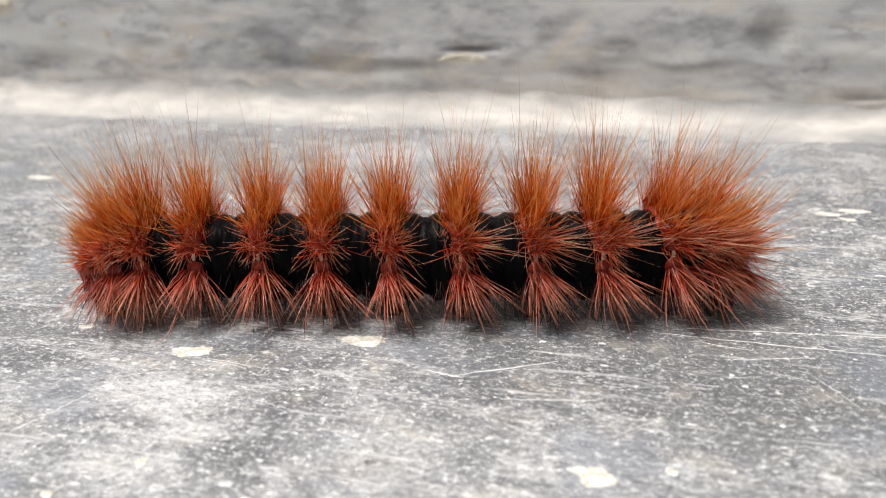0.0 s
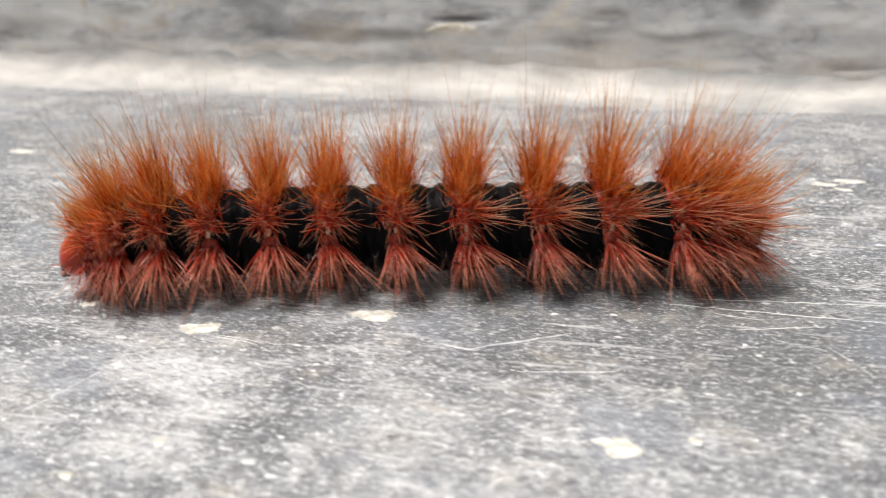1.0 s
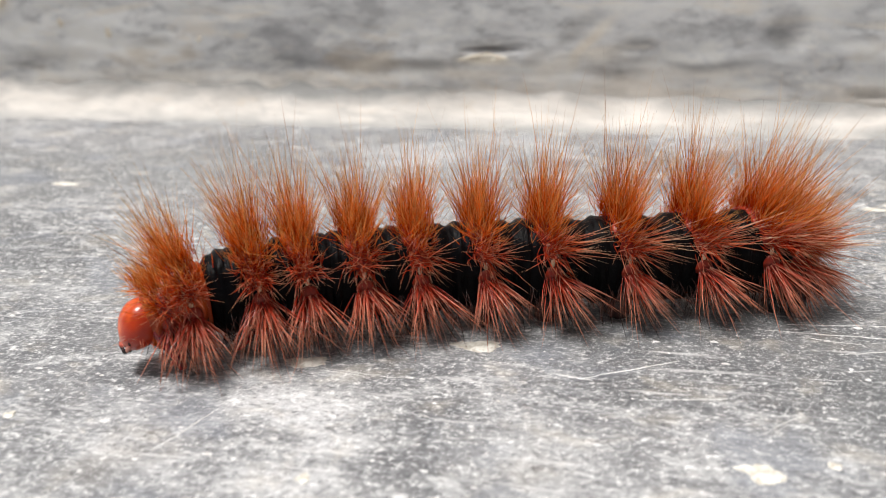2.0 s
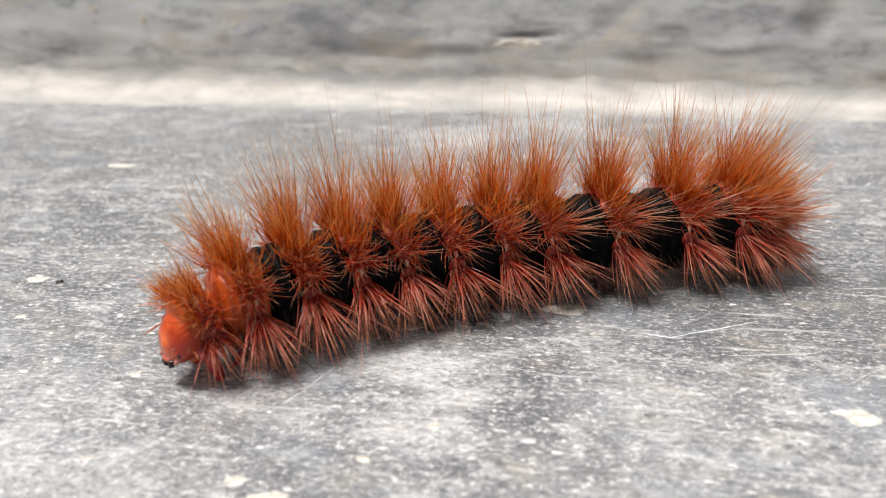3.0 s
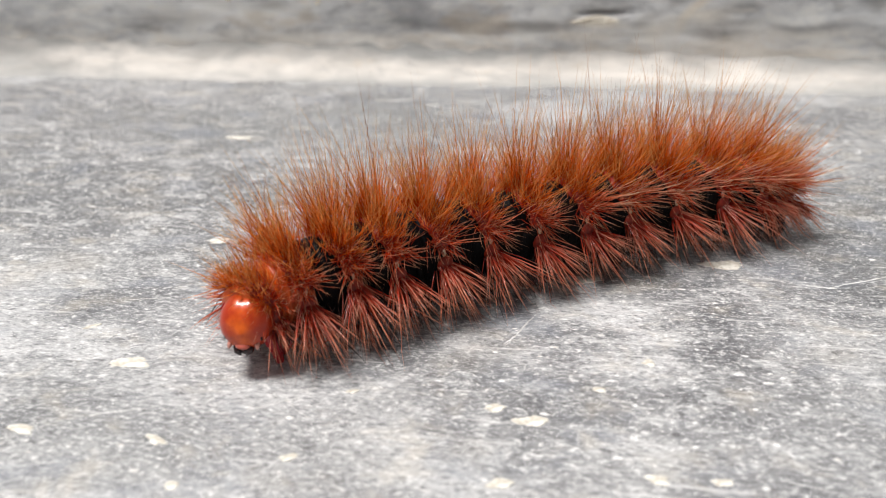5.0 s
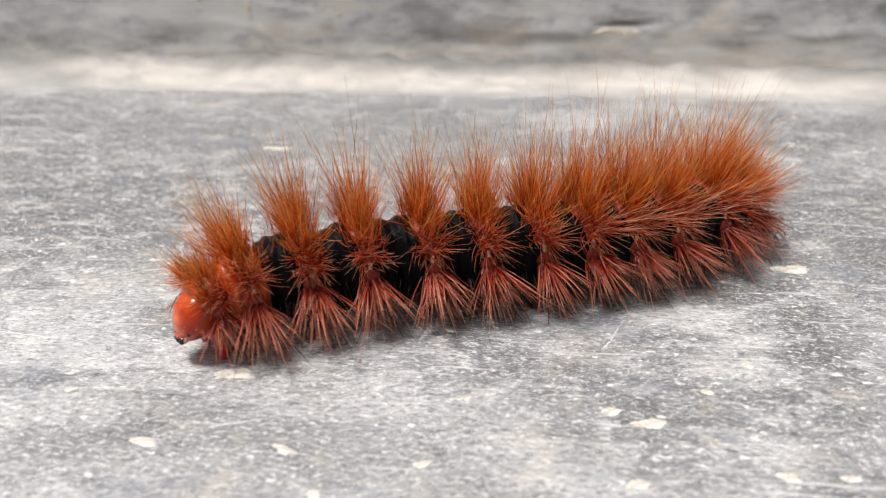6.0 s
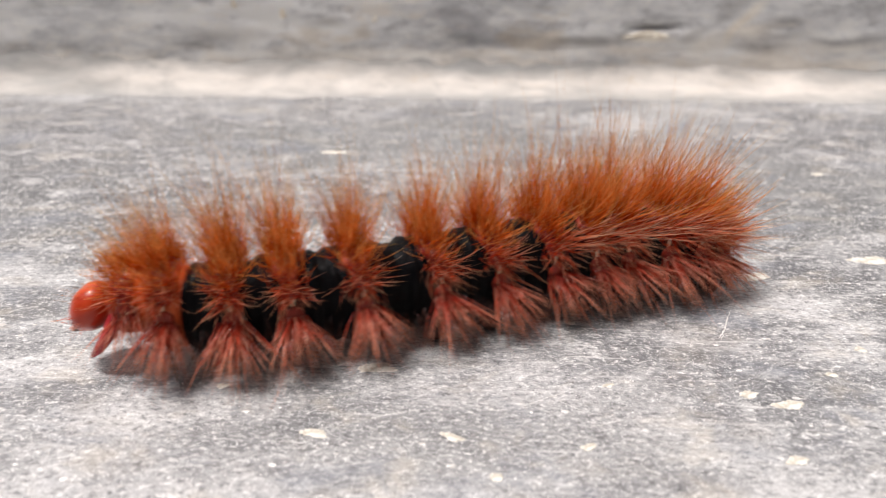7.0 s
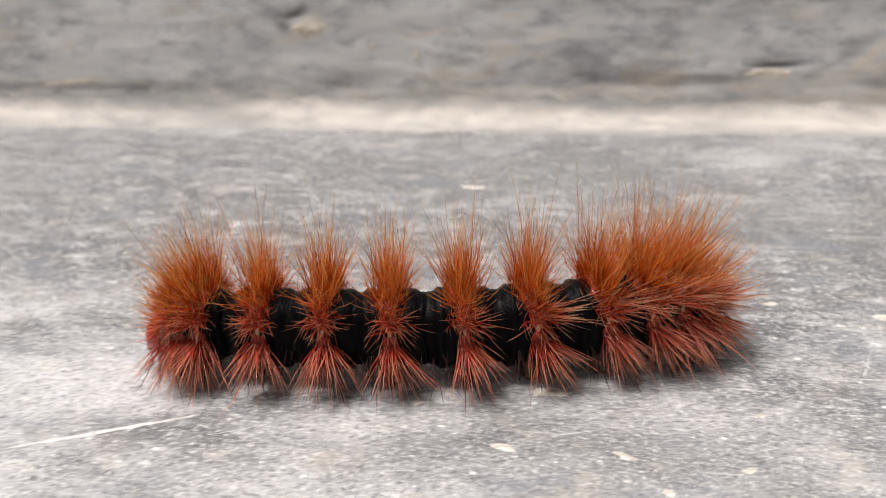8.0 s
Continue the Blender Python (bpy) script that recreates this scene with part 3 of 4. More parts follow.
def hair_mesh(name, material, seed, count, axis, spread, reach, droop, hub=0.32, thick=0.045, fan=(1.0, 1.0), stray=0.06, floor=None, curl=0.06, even=False):
    """A tuft of tapered bristles from a hub at the origin. axis: where the tuft points; spread: half angle in degrees;
    fan: how much the spread counts along the body and across it; reach: shortest and longest, mm; droop: pull at the tips, mm."""
    rng = np.random.default_rng(seed)
    axis = np.array(axis, float) / np.linalg.norm(axis)
    e1 = np.array([1.0, 0, 0]) - axis * axis[0]
    e1 /= np.linalg.norm(e1)
    e2 = np.cross(axis, e1)
    rad = np.radians(spread) * np.sqrt(rng.random(count))
    turn = rng.random(count) * 2 * np.pi
    a, b = rad * np.cos(turn) * fan[0], rad * np.sin(turn) * fan[1]
    if even:
        a = np.radians(spread) * fan[0] * np.clip(rng.normal(0, 0.46, count), -1.1, 1.1)
    d = axis + np.tan(np.clip(a, -1.35, 1.35))[:, None] * e1 + np.tan(np.clip(b, -1.35, 1.35))[:, None] * e2
    d /= np.linalg.norm(d, axis=1)[:, None]
    length = reach[0] + (reach[1] - reach[0]) * rng.random(count) ** 1.25
    if even:
        length *= 1.06 - 0.42 * (np.abs(a) / np.radians(spread)) ** 1.3
    far = rng.random(count) < stray
    length[far] *= 1.4
    base = 0.25 * d + hub * 0.45 * rng.normal(size=(count, 3)) * np.array([1, 1, 0.45])
    bend = np.array(droop, float) + rng.normal(size=(count, 3)) * curl * length[:, None]
    steps = np.array([0.0, 0.36, 0.7, 1.0])
    size = np.array([1.0, 0.88, 0.55, 0.08]) * thick * 0.5
    side = np.cross(d, rng.normal(size=(count, 3)))
    side /= np.linalg.norm(side, axis=1)[:, None]
    other = np.cross(d, side)
    width = rng.uniform(0.7, 1.25, count)
    verts = np.empty((count, 4, 3, 3))
    for i, u in enumerate(steps):
        mid = base + d * (length * u)[:, None] + bend * u ** 2.4
        if floor is not None:
            under = np.minimum(mid[:, 2] - floor, 0)
            mid[:, 2] -= under
            mid += np.sign(axis[1]) * np.array([0, 0.35, 0]) * -under[:, None]
        for k in range(3):
            q = 2 * np.pi * k / 3
            verts[:, i, k] = mid + (np.cos(q) * side + np.sin(q) * other) * (size[i] * width)[:, None]
    faces = []
    for h in range(count):
        o = h * 12
        for i in range(3):
            for k in range(3):
                m = (k + 1) % 3
                faces.append((o + 3 * i + k, o + 3 * i + m, o + 3 * i + 3 + m, o + 3 * i + 3 + k))
        faces.append((o + 9, o + 10, o + 11))
    me = mesh_of(name, (verts.reshape(-1, 3) * MM).tolist(), faces, material)
    me.attributes.new("along", "FLOAT", "POINT").data.foreach_set("value", np.tile(np.repeat(steps, 3), count).astype(np.float32))
    me.attributes.new("shade", "FLOAT", "POINT").data.foreach_set("value", np.repeat(rng.random(count) ** 1.5, 12).astype(np.float32))
    return me


def dome_mesh(name, material, r, high, seed, rings=5, sides=12):
    """A bumpy wart, its pole along +z."""
    rng = random.Random(seed)
    verts, faces = [], []
    for i in range(rings):
        a = math.pi / 2 * i / rings
        for k in range(sides):
            q = 2 * math.pi * k / sides
            w = 1 + rng.uniform(-0.09, 0.09)
            verts.append((r * w * math.cos(a) * math.cos(q) * MM, r * w * math.cos(a) * math.sin(q) * MM, high * w * math.sin(a) * MM))
    verts.append((0, 0, high * MM))
    for i in range(rings - 1):
        for k in range(sides):
            m = (k + 1) % sides
            faces.append((i * sides + k, i * sides + m, (i + 1) * sides + m, (i + 1) * sides + k))
    top = len(verts) - 1
    for k in range(sides):
        faces.append(((rings - 1) * sides + k, (rings - 1) * sides + (k + 1) % sides, top))
    faces.append(tuple(reversed(range(sides))))
    return mesh_of(name, verts, faces, material)


def ring_mesh(name, material, r, length, seed, ahead=0.0, blunt=5.0):
    """One body ring: a barrel along x with folds round it."""
    n, sides = 40, 40
    verts, faces = [], []
    for i in range(n + 1):
        u = -1 + 2 * i / n
        end = (1 - abs(u) ** blunt) ** 0.5 if abs(u) < 1 else 0.0
        fold = 1 - 0.03 * math.cos(u * 9.5) ** 8 - 0.04 * math.exp(-((abs(u) - 0.62) / 0.06) ** 2) + 0.025 * math.exp(-((u - 0.5) / 0.05) ** 2)
        for k in range(sides):
            q = 2 * math.pi * k / sides
            crease = 0.03 * noise.noise(Vector((u * 3 + seed, 3.2 * math.cos(q), 3.2 * math.sin(q)))) + 0.02 * noise.noise(Vector((u * 9, 6 * math.cos(q) + seed, 6 * math.sin(q))))
            w = max(r * end * (fold + crease), 0.02)
            flat = 1.42 if math.sin(q) < 0 else 1.0
            verts.append(((u * length / 2 + ahead) * MM, w * math.cos(q) * MM, w * flat * math.sin(q) * MM))
    for i in range(n):
        for k in range(sides):
            m = (k + 1) % sides
            faces.append((i * sides + k, i * sides + m, (i + 1) * sides + m, (i + 1) * sides + k))
    faces += [tuple(range(sides)), tuple(reversed(range(n * sides, (n + 1) * sides)))]
    return mesh_of(name, verts, faces, material)


def leg_mesh(seed, ahead, side, long):
    v, f = tube([(-0.2, -0.2 * side, 0.8), (0.15 * ahead, 0.35 * side, -0.3), (0.5 * ahead, 0.55 * side, -1.1), (0.9 * ahead, 0.5 * side, -1.75), (1.2 * ahead, 0.35 * side, -2.15), (1.35 * ahead, 0.25 * side, -2.35)],
                [0.42, 0.36, 0.29, 0.21, 0.12, 0.03], 10, rng=random.Random(seed), wobble=0.05)
    return mesh_of("leg", [p * long * MM for p in v], f, LEG)


def proleg_mesh(seed):
    v, f = tube([(0, 0, 1.2), (0, 0.1, 0.2), (0, 0.15, -0.8), (0, 0.2, -1.4), (0, 0.2, -1.6)], [1.05, 0.95, 0.75, 0.8, 0.65], 12, rng=random.Random(seed), wobble=0.07)
    return mesh_of("proleg", [p * MM for p in v], f, PROLEG)


SIDES = (1, -1)
DORSAL_WART, SIDE_WART, LOWER_WART = (dome_mesh("wart", WART, 0.9, 0.35, 3), dome_mesh("wart", WART, 0.72, 0.5, 5), dome_mesh("wart", WART, 0.7, 0.5, 7))
SPIRACLE = dome_mesh("spiracle", PALE_SPOT, 0.2, 0.1, 9)


def round_body(r, degrees, side, x=0.0):
    """A pose on the ring's skin, that many degrees down from its back, its z pointing out of the skin."""
    a = radians(degrees)
    return pose(x * MM, side * r * math.sin(a) * MM, r * math.cos(a) * MM, -side * degrees)


def grow_tufts(seg, r, high, lean, tall, seed, sweep, bushy=1.0):
    """Warts and tufts on both flanks. lean: tilt of the hair along the body (+ towards the head); sweep: of the low tufts."""
    for side in SIDES:
        low = (0.55 + 0.45 * min(1.0, tall / 0.8)) * (0.8 if lean < -0.4 else 1.0)
        back = 2.4 * max(0, -sweep) if sweep > -0.75 else 0.9
        for deg, count, spread, reach, fan, mat, name, hub, thick in (
                (10, 150, 44, (1.4 * tall, 8.8 * tall), (1.0, 0.75), ORANGE_HAIR, "dorsal_tuft", 1.2, 0.048),
                (30, 165, 54, (0.8 * tall, 6.4 * tall), (1.0, 0.85), ORANGE_HAIR, "upper_tuft", 1.4, 0.048),
                (43, int(160 * bushy), 72, (0.5, 1.7 * bushy), (0.8, 1.1), AMBER_HAIR, "flank_tuft", 1.1, 0.045),
                (60, int(165 * bushy), 78, (0.6, 2.2 + back), (0.9, 1.0), RUST_HAIR, "side_tuft", 1.1, 0.052),
                (98, int(110 * bushy * low), 46, (1.4 * low, 5.2 * low), (1.05, 0.8), PINK_HAIR, "lower_tuft", 0.6, 0.1),
                # dark hair added in place of the shade under the belly
                (125, 120 if tall > 0.6 else 0, 38, (1.0, 2.8), (1.0, 0.7), BELLY_SHADE_HAIR, "belly_shade_tuft", 2.6, 0.08)):
            if not count:
                continue
            count = int(count * (0.6 if tall < 0.5 else 0.78 if lean < -0.2 else 1.0)) if deg < 50 else count
            x = {10: 0.0, 30: 0.1, 43: 0.0, 60: -0.1, 98: -0.2, 125: 0.0}[deg]
            m = round_body(r * 0.97, deg, side, x)
            wart = {10: DORSAL_WART, 30: DORSAL_WART, 43: SIDE_WART, 60: SIDE_WART, 98: LOWER_WART, 125: None}[deg]
            if wart:
                part("wart", wart, seg, m, "small red-brown wart")
            a = radians(deg)
            out = Vector((0, side * math.sin(a), math.cos(a)))
            if deg < 35:
                aim, pull = Vector((lean, out.y * 0.85, max(out.z, 0.75))), (0.5 * lean, 0, 0.5)
            elif deg < 50:
                aim, pull = Vector((sweep * 0.4, out.y, 0.65)), (sweep * 0.4, 0, 0.1)
            elif deg < 90:
                aim, pull = Vector((sweep * 0.9, out.y, 0.05)), (sweep * 0.8, 0, 0.1)
            elif deg > 120:
                aim, pull = Vector((sweep * 0.3, side * 0.5, -0.9)), (0, 0, -0.2)
            else:
                aim, pull = Vector((sweep * 0.6 - (0.14 if sweep < -0.1 else 0.0), side * 1.0, -0.8)), (sweep * 0.6, side * 0.2, -0.6)
            me = hair_mesh(name, mat, seed * 17 + deg + (3 if side > 0 else 0), count, aim, spread, reach, pull, hub, thick, fan, floor=0.06 - high - m.translation.z / MM, curl=0.07 if deg < 35 else 0.05, even=deg < 35, stray=0.14 if deg == 60 else 0.1 if deg < 35 else 0.06)
            part(name, me, seg, Matrix.Translation(m.translation), {10: "tall fan of orange hair", 30: "orange hair", 43: "short orange hair", 60: "short rust-red hair", 98: "brick-red hair hanging to the ledge", 125: "dark hair standing in for shade under the belly"}[deg])
        if sweep < -0.4:
            m = round_body(r * 0.98, 52, side, -0.3)
            part("swept_tuft", hair_mesh("swept_tuft", SWEPT_HAIR, seed * 31 + side, 22, (-1.0, side * 0.75, 0.32), 24, (2.4, 6.2), (-0.3, 0, 0.3), 0.6, 0.06, (1.0, 1.0), floor=0.06 - high - m.translation.z / MM, curl=0.04),
                 seg, Matrix.Translation(m.translation), "long pale-tipped hair swept back")
        part("spiracle", SPIRACLE, seg, round_body(r * 0.985, 80, side, -0.15) @ Matrix.Diagonal((0.8, 1.9, 1, 1)), "cream oval breathing hole")


HEAD_MM = 0.86 * MM


def build_head(parent):
    """A two-lobed capsule, taller than deep, its flat face along +x."""
    n, sides = 24, 36
    verts, faces = [], []
    for i in range(n + 1):
        u = -1 + 2 * i / n
        for k in range(sides):
            q = 2 * math.pi * k / sides
            w = (max(0, 1 - abs(u) ** (2.6 if u > 0 else 2.2))) ** 0.5
            lobe = 1 + 0.05 * math.sin(q) - 0.14 * math.exp(-(math.cos(q) / 0.2) ** 2) * max(0, math.sin(q)) * (0.5 + 0.5 * max(0, u))
            narrow = 1 - 0.2 * max(0, -math.sin(q)) ** 2
            z = 2.1 * w * lobe * math.sin(q) - 0.2 * u
            verts.append(((u * 1.7 + 0.1 - 0.13 * z) * HEAD_MM, 2.05 * w * lobe * narrow * math.cos(q) * HEAD_MM, z * HEAD_MM))
    for i in range(n):
        for k in range(sides):
            m = (k + 1) % sides
            faces.append((i * sides + k, i * sides + m, (i + 1) * sides + m, (i + 1) * sides + k))
    head = part("head", mesh_of("head", verts, faces, SHELL), parent, label="glossy orange-red head")
    v, f = tube([(0, -0.55, 0.05), (0.1, -0.3, 0), (0.14, 0, -0.02), (0.1, 0.3, 0), (0, 0.55, 0.05)], [0.1, 0.2, 0.22, 0.2, 0.1], 12)
    part("upper_lip", mesh_of("upper_lip", [p * HEAD_MM for p in v], f, LIP), head, pose(1.62 * HEAD_MM, 0, -1.3 * HEAD_MM), "pale pink upper lip")
    v, f = tube([(0, -0.5, 0), (0.1, 0, -0.05), (0, 0.5, 0)], [0.2, 0.34, 0.2], 10)
    part("mouth", mesh_of("mouth", [p * HEAD_MM for p in v], f, DARK_MOUTH), head, pose(1.3 * HEAD_MM, 0, -1.75 * HEAD_MM), "dark mouth under the lip")
    for side in SIDES:
        v, f = tube([(0, 0, 0), (0.25, -0.05 * side, -0.3), (0.3, -0.3 * side, -0.6)], [0.34, 0.28, 0.08], 9)
        part("jaw", mesh_of("jaw", [p * HEAD_MM for p in v], f, DARK_MOUTH), head, pose(1.42 * HEAD_MM, side * 0.5 * HEAD_MM, -1.45 * HEAD_MM), "dark red jaw")
        v, f = tube([(0, 0, 0), (0.2, 0.08 * side, -0.15), (0.32, 0.1 * side, -0.3), (0.36, 0.1 * side, -0.42)], [0.24, 0.2, 0.15, 0.06], 9)
        part("antenna", mesh_of("antenna", [p * HEAD_MM for p in v], f, MOUTH), head, pose(1.28 * HEAD_MM, side * 1.0 * HEAD_MM, -1.15 * HEAD_MM), "short pale antenna")
        for k in range(4):
            a = radians(20 + 22 * k)
            part("eye", dome_mesh("eye", EYE_DOT, 0.11, 0.09, 60 + k, 3, 8), head,
                 pose((1.1 + 0.25 * math.sin(a)) * HEAD_MM, side * (1.5 - 0.12 * math.sin(a)) * HEAD_MM, (-0.85 + 0.45 * math.cos(a)) * HEAD_MM, -side * 80), "tiny black eye")
        part("cheek_hair", hair_mesh("cheek_hair", RUST_HAIR, 505 + side, 14, (0.5, side * 0.75, -0.1), 60, (0.5, 1.7), (0.2, 0, -0.2), hub=0.9, thick=0.045), head, pose(0.5 * HEAD_MM, side * 1.5 * HEAD_MM, -0.3 * HEAD_MM), "short rust hair")
    part("face_hair", hair_mesh("face_hair", ORANGE_HAIR, 501, 30, (0.35, 0, 0.9), 75, (0.8, 2.4), (0.3, 0, 0), hub=1.6, thick=0.04), head, pose(-0.6 * HEAD_MM, 0, 1.3 * HEAD_MM), "fine orange hair")
    return head


def collar_hair(ring, r):
    """The fringe of short hair that the first ring throws forward round the head."""
    for side in SIDES:
        for deg, seed in ((18, 1), (58, 2)):
            a = radians(deg)
            part("collar_tuft", hair_mesh("collar_tuft", ORANGE_HAIR, 540 + seed * side, 40, (0.85, side * math.sin(a) * 0.7, math.cos(a) * 0.7), 40, (0.7, 2.1), (0.2, 0, 0.1), hub=0.9, thick=0.05),
                 ring, pose(0.4 * MM, side * r * math.sin(a) * MM, r * math.cos(a) * MM), "short orange fringe round the head")


def build_caterpillar():
    thing = tagged(new("caterpillar"), "hairy black caterpillar with orange and rust tufts crawling on stone", "caterpillar")
    parts, front_legs = [build_head(thing)], []
    radius = (1.95, 2.6, 2.7, 2.85, 2.9, 2.9, 2.9, 2.9, 2.9, 2.9, 2.85, 2.6, 2.1)
    length = (3.0, 3.8, 6.2, 7.2, 7.6, 7.6, 7.6, 7.8, 7.8, 7.6, 7.0, 5.4, 4.2)
    high = (4.0, 4.5) + (AXIS,) * 9 + (4.5, 3.8)
    lean = (0.35, 0.3, 0.12, 0.06, 0.0, 0.0, 0.0, -0.04, -0.06, -0.12, -0.28, -0.5, -0.85)
    tall = (0.36, 0.7, 0.84, 0.86, 0.84, 0.84, 0.88, 0.91, 0.94, 1.0, 1.0, 0.84, 0.56)
    sweep = (0.15, 0.1, 0.0, -0.05, -0.15, -0.3, -0.35, -0.45, -0.5, -0.55, -0.7, -0.8, -0.9)
    for i, r in enumerate(radius):
        name = "thorax_ring" if i < 3 else "abdomen_ring"
        ring = part(name, ring_mesh(name, COLLAR_SKIN if i < 2 else TAIL_SKIN if i == 12 else BLACK_SKIN, r, length[i], i * 1.7, 0.7 if i == 2 else 0.0, 2.2 if i == 12 else 5.0), thing, label="orange-red collar skin" if i < 2 else "dark red rounded tail" if i == 12 else "black folded skin")
        grow_tufts(ring, r, high[i], lean[i], tall[i], 100 + i, sweep[i], (0.6, 1.15, 1.3)[i] if i < 3 else (1.1, 1.3, 1.6)[i - 10] if i > 9 else 1.0)
        if i == 0:
            collar_hair(ring, r)
        for side in SIDES:
            if i < 3:
                leg = part("leg", leg_mesh(i, 1.1, side, 1.55 if i == 0 else 1.0), ring, pose(0.3 * MM, side * 1.05 * MM, (2.4 - high[i]) * MM), "red pointed leg")
                if i == 0:
                    front_legs.append((leg, side * 0.9, 3.2 - high[i]))
            elif i in (5, 6, 7, 8, 12):
                part("proleg", proleg_mesh(i), ring, pose(0, side * 1.2 * MM, (1.62 - high[i]) * MM) @ Matrix.Diagonal((1, side, 1, 1)), "dark stubby foot")
        parts.append(ring)
    return thing, parts, front_legs


caterpillar, body_parts, front_legs = build_caterpillar()


# ---- what moves: the caterpillar crawls, each ring on its own way (millimetres, degrees) ----
def crawl(ob, rows):
    walk(ob, [(t, pose(x * MM, y * MM, z * MM, 0, 0, yaw)) for t, x, y, z, yaw in rows])


def motions():
    crawl(caterpillar, [(t, x, y, 0, yaw) for t, x, y, yaw in [
        (0, -19.97, 52.42, 193.07),
        (0.5, -19.94, 52.51, 193.13),
        (0.8, -20.09, 52.54, 193.75),
        (1, -19.87, 52.06, 193.82),
        (1.2, -19.93, 52.18, 194.65),
        (1.5, -20.12, 52.27, 194.83),
        (1.7, -19.81, 51.68, 197.09),
        (3, -25.28, 46.25, 210.23),
        (3.5, -27.64, 46.31, 213.34),
        (4, -31.54, 41.43, 215.7),
        (4.5, -33.87, 40.75, 217.48),
        (6, -44.57, 38.95, 208.44),
        (6.5, -50.27, 35.85, 204.55),
        (7, -57.74, 32.7, 200.06),
        (7.2, -60.59, 30.9, 198.98),
        (7.5, -64.66, 30.1, 194.23),
        (8, -71.87, 29.17, 191.45),
    ]])
    crawl(body_parts[0], [
        (0, 22.14, -0.12, 3.3, 3.8),
        (0.5, 22.06, -0.04, 3.3, 4.62),
        (0.8, 23.81, 0.34, 3.3, 8.8),
        (1, 23.34, 0.62, 3.3, 8.61),
        (1.2, 23.29, 0.48, 3.3, 10.46),
        (1.5, 23.57, 0.54, 3.3, 11.84),
        (1.7, 23.91, 1.2, 3.3, 19.93),
        (2.35, 23.16, 1.6, 3.3, 22.85),
        (3, 22.4, 2, 3.3, 25.77),
        (3.5, 24.6, 1.6, 3.3, 28.66),
        (4, 22.9, 2.1, 3.3, 40.3),
        (4.5, 21.7, 2.06, 3.7, 61.52),
        (6, 23.11, 0.17, 3.3, 17.56),
        (6.5, 24.15, -1.45, 3.1, -12.55),
        (7, 24.65, -1.22, 4.4, -18.06),
        (7.2, 23.92, -0.65, 4.3, -15.98),
        (7.5, 23.34, -0.99, 3.3, -8.23),
        (8, 23, -1.41, 3.3, -7.45),
    ])
    crawl(body_parts[1], [
        (0, 22.21, -0.11, 4, 3.84),
        (0.5, 22.04, -0.04, 4, 4.61),
        (0.8, 22.15, 0.11, 4, 7.35),
        (1, 22.09, 0.44, 4, 7.85),
        (1.2, 22.27, 0.3, 4, 9.49),
        (1.5, 22.63, 0.35, 4, 10.84),
        (1.7, 22.46, 0.71, 4, 17.67),
        (2.35, 22.07, 1.15, 4, 20.72),
        (3, 21.68, 1.58, 4, 23.77),
        (3.5, 23.3, 1.29, 4, 15.73),
        (4, 22.09, 1.61, 4, 24.1),
        (4.5, 20.95, 1.29, 4, 28.65),
        (6, 22.24, -0.37, 4, 16.69),
        (6.5, 22.45, -0.92, 4, -12.73),
        (7, 21.94, -0.38, 5.4, -16.11),
        (7.2, 21.34, -0.44, 4.7, -8.52),
        (7.5, 22.22, -0.85, 4, -7.49),
        (8, 21.88, -1.17, 4, -10.14),
    ])
    crawl(body_parts[2], [
        (0, 20.33, -0.22, 4.5, 2.71),
        (0.5, 20.18, -0.18, 4.5, 3.42),
        (0.8, 20.18, -0.12, 4.5, 5.73),
        (1, 20.09, 0.19, 4.5, 6.68),
        (1.2, 21.15, 0.12, 4.5, 8.45),
        (1.5, 21.09, 0.08, 4.5, 9.25),
        (1.7, 21.24, 0.34, 4.5, 15.81),
        (2.35, 19.91, 0.27, 4.5, 16.5),
        (3, 18.59, 0.2, 4.5, 17.2),
        (3.5, 20.13, 0.79, 4.5, 8.95),
        (4, 19.33, 0.88, 4.5, 14.01),
        (4.5, 18.25, 0.77, 4.5, 10.51),
        (6, 19.82, -0.95, 4.5, 10.73),
        (6.5, 19.89, -0.39, 4.5, -10.83),
        (7, 19.49, 0.2, 5.1, -11.37),
        (7.2, 19.49, -0.3, 4.8, -4.22),
        (7.5, 20.27, -0.61, 4.5, -6.97),
        (8, 20.4, -0.88, 4.5, -11.26),
    ])
    crawl(body_parts[3], [
        (0, 18.16, -0.3, 4.8, 1.54),
        (0.5, 18.12, -0.28, 4.8, 2.24),
        (0.8, 17.74, -0.32, 4.8, 3.91),
        (1, 17.12, -0.12, 4.8, 5.06),
        (1.2, 17.28, -0.34, 4.8, 5.18),
        (1.5, 17.45, -0.4, 4.8, 5.83),
        (1.7, 16.82, -0.65, 4.8, 9.52),
        (2.35, 15.73, -0.73, 4.8, 10.62),
        (3, 14.63, -0.82, 4.8, 11.72),
        (3.5, 16.38, 0.2, 4.8, 8.77),
        (4, 15.34, -0.03, 4.8, 11.85),
        (4.5, 15.02, 0.19, 4.8, 9.75),
        (6, 15.29, -1.44, 4.8, 1.8),
        (6.5, 15.74, 0.29, 4.8, -7.76),
        (7, 15.39, 0.81, 4.8, -5.88),
        (7.2, 14.8, 0.01, 4.8, -3.46),
        (7.5, 16.46, -0.16, 4.8, -6.53),
        (8, 18.7, -0.54, 4.8, -10.82),
    ])
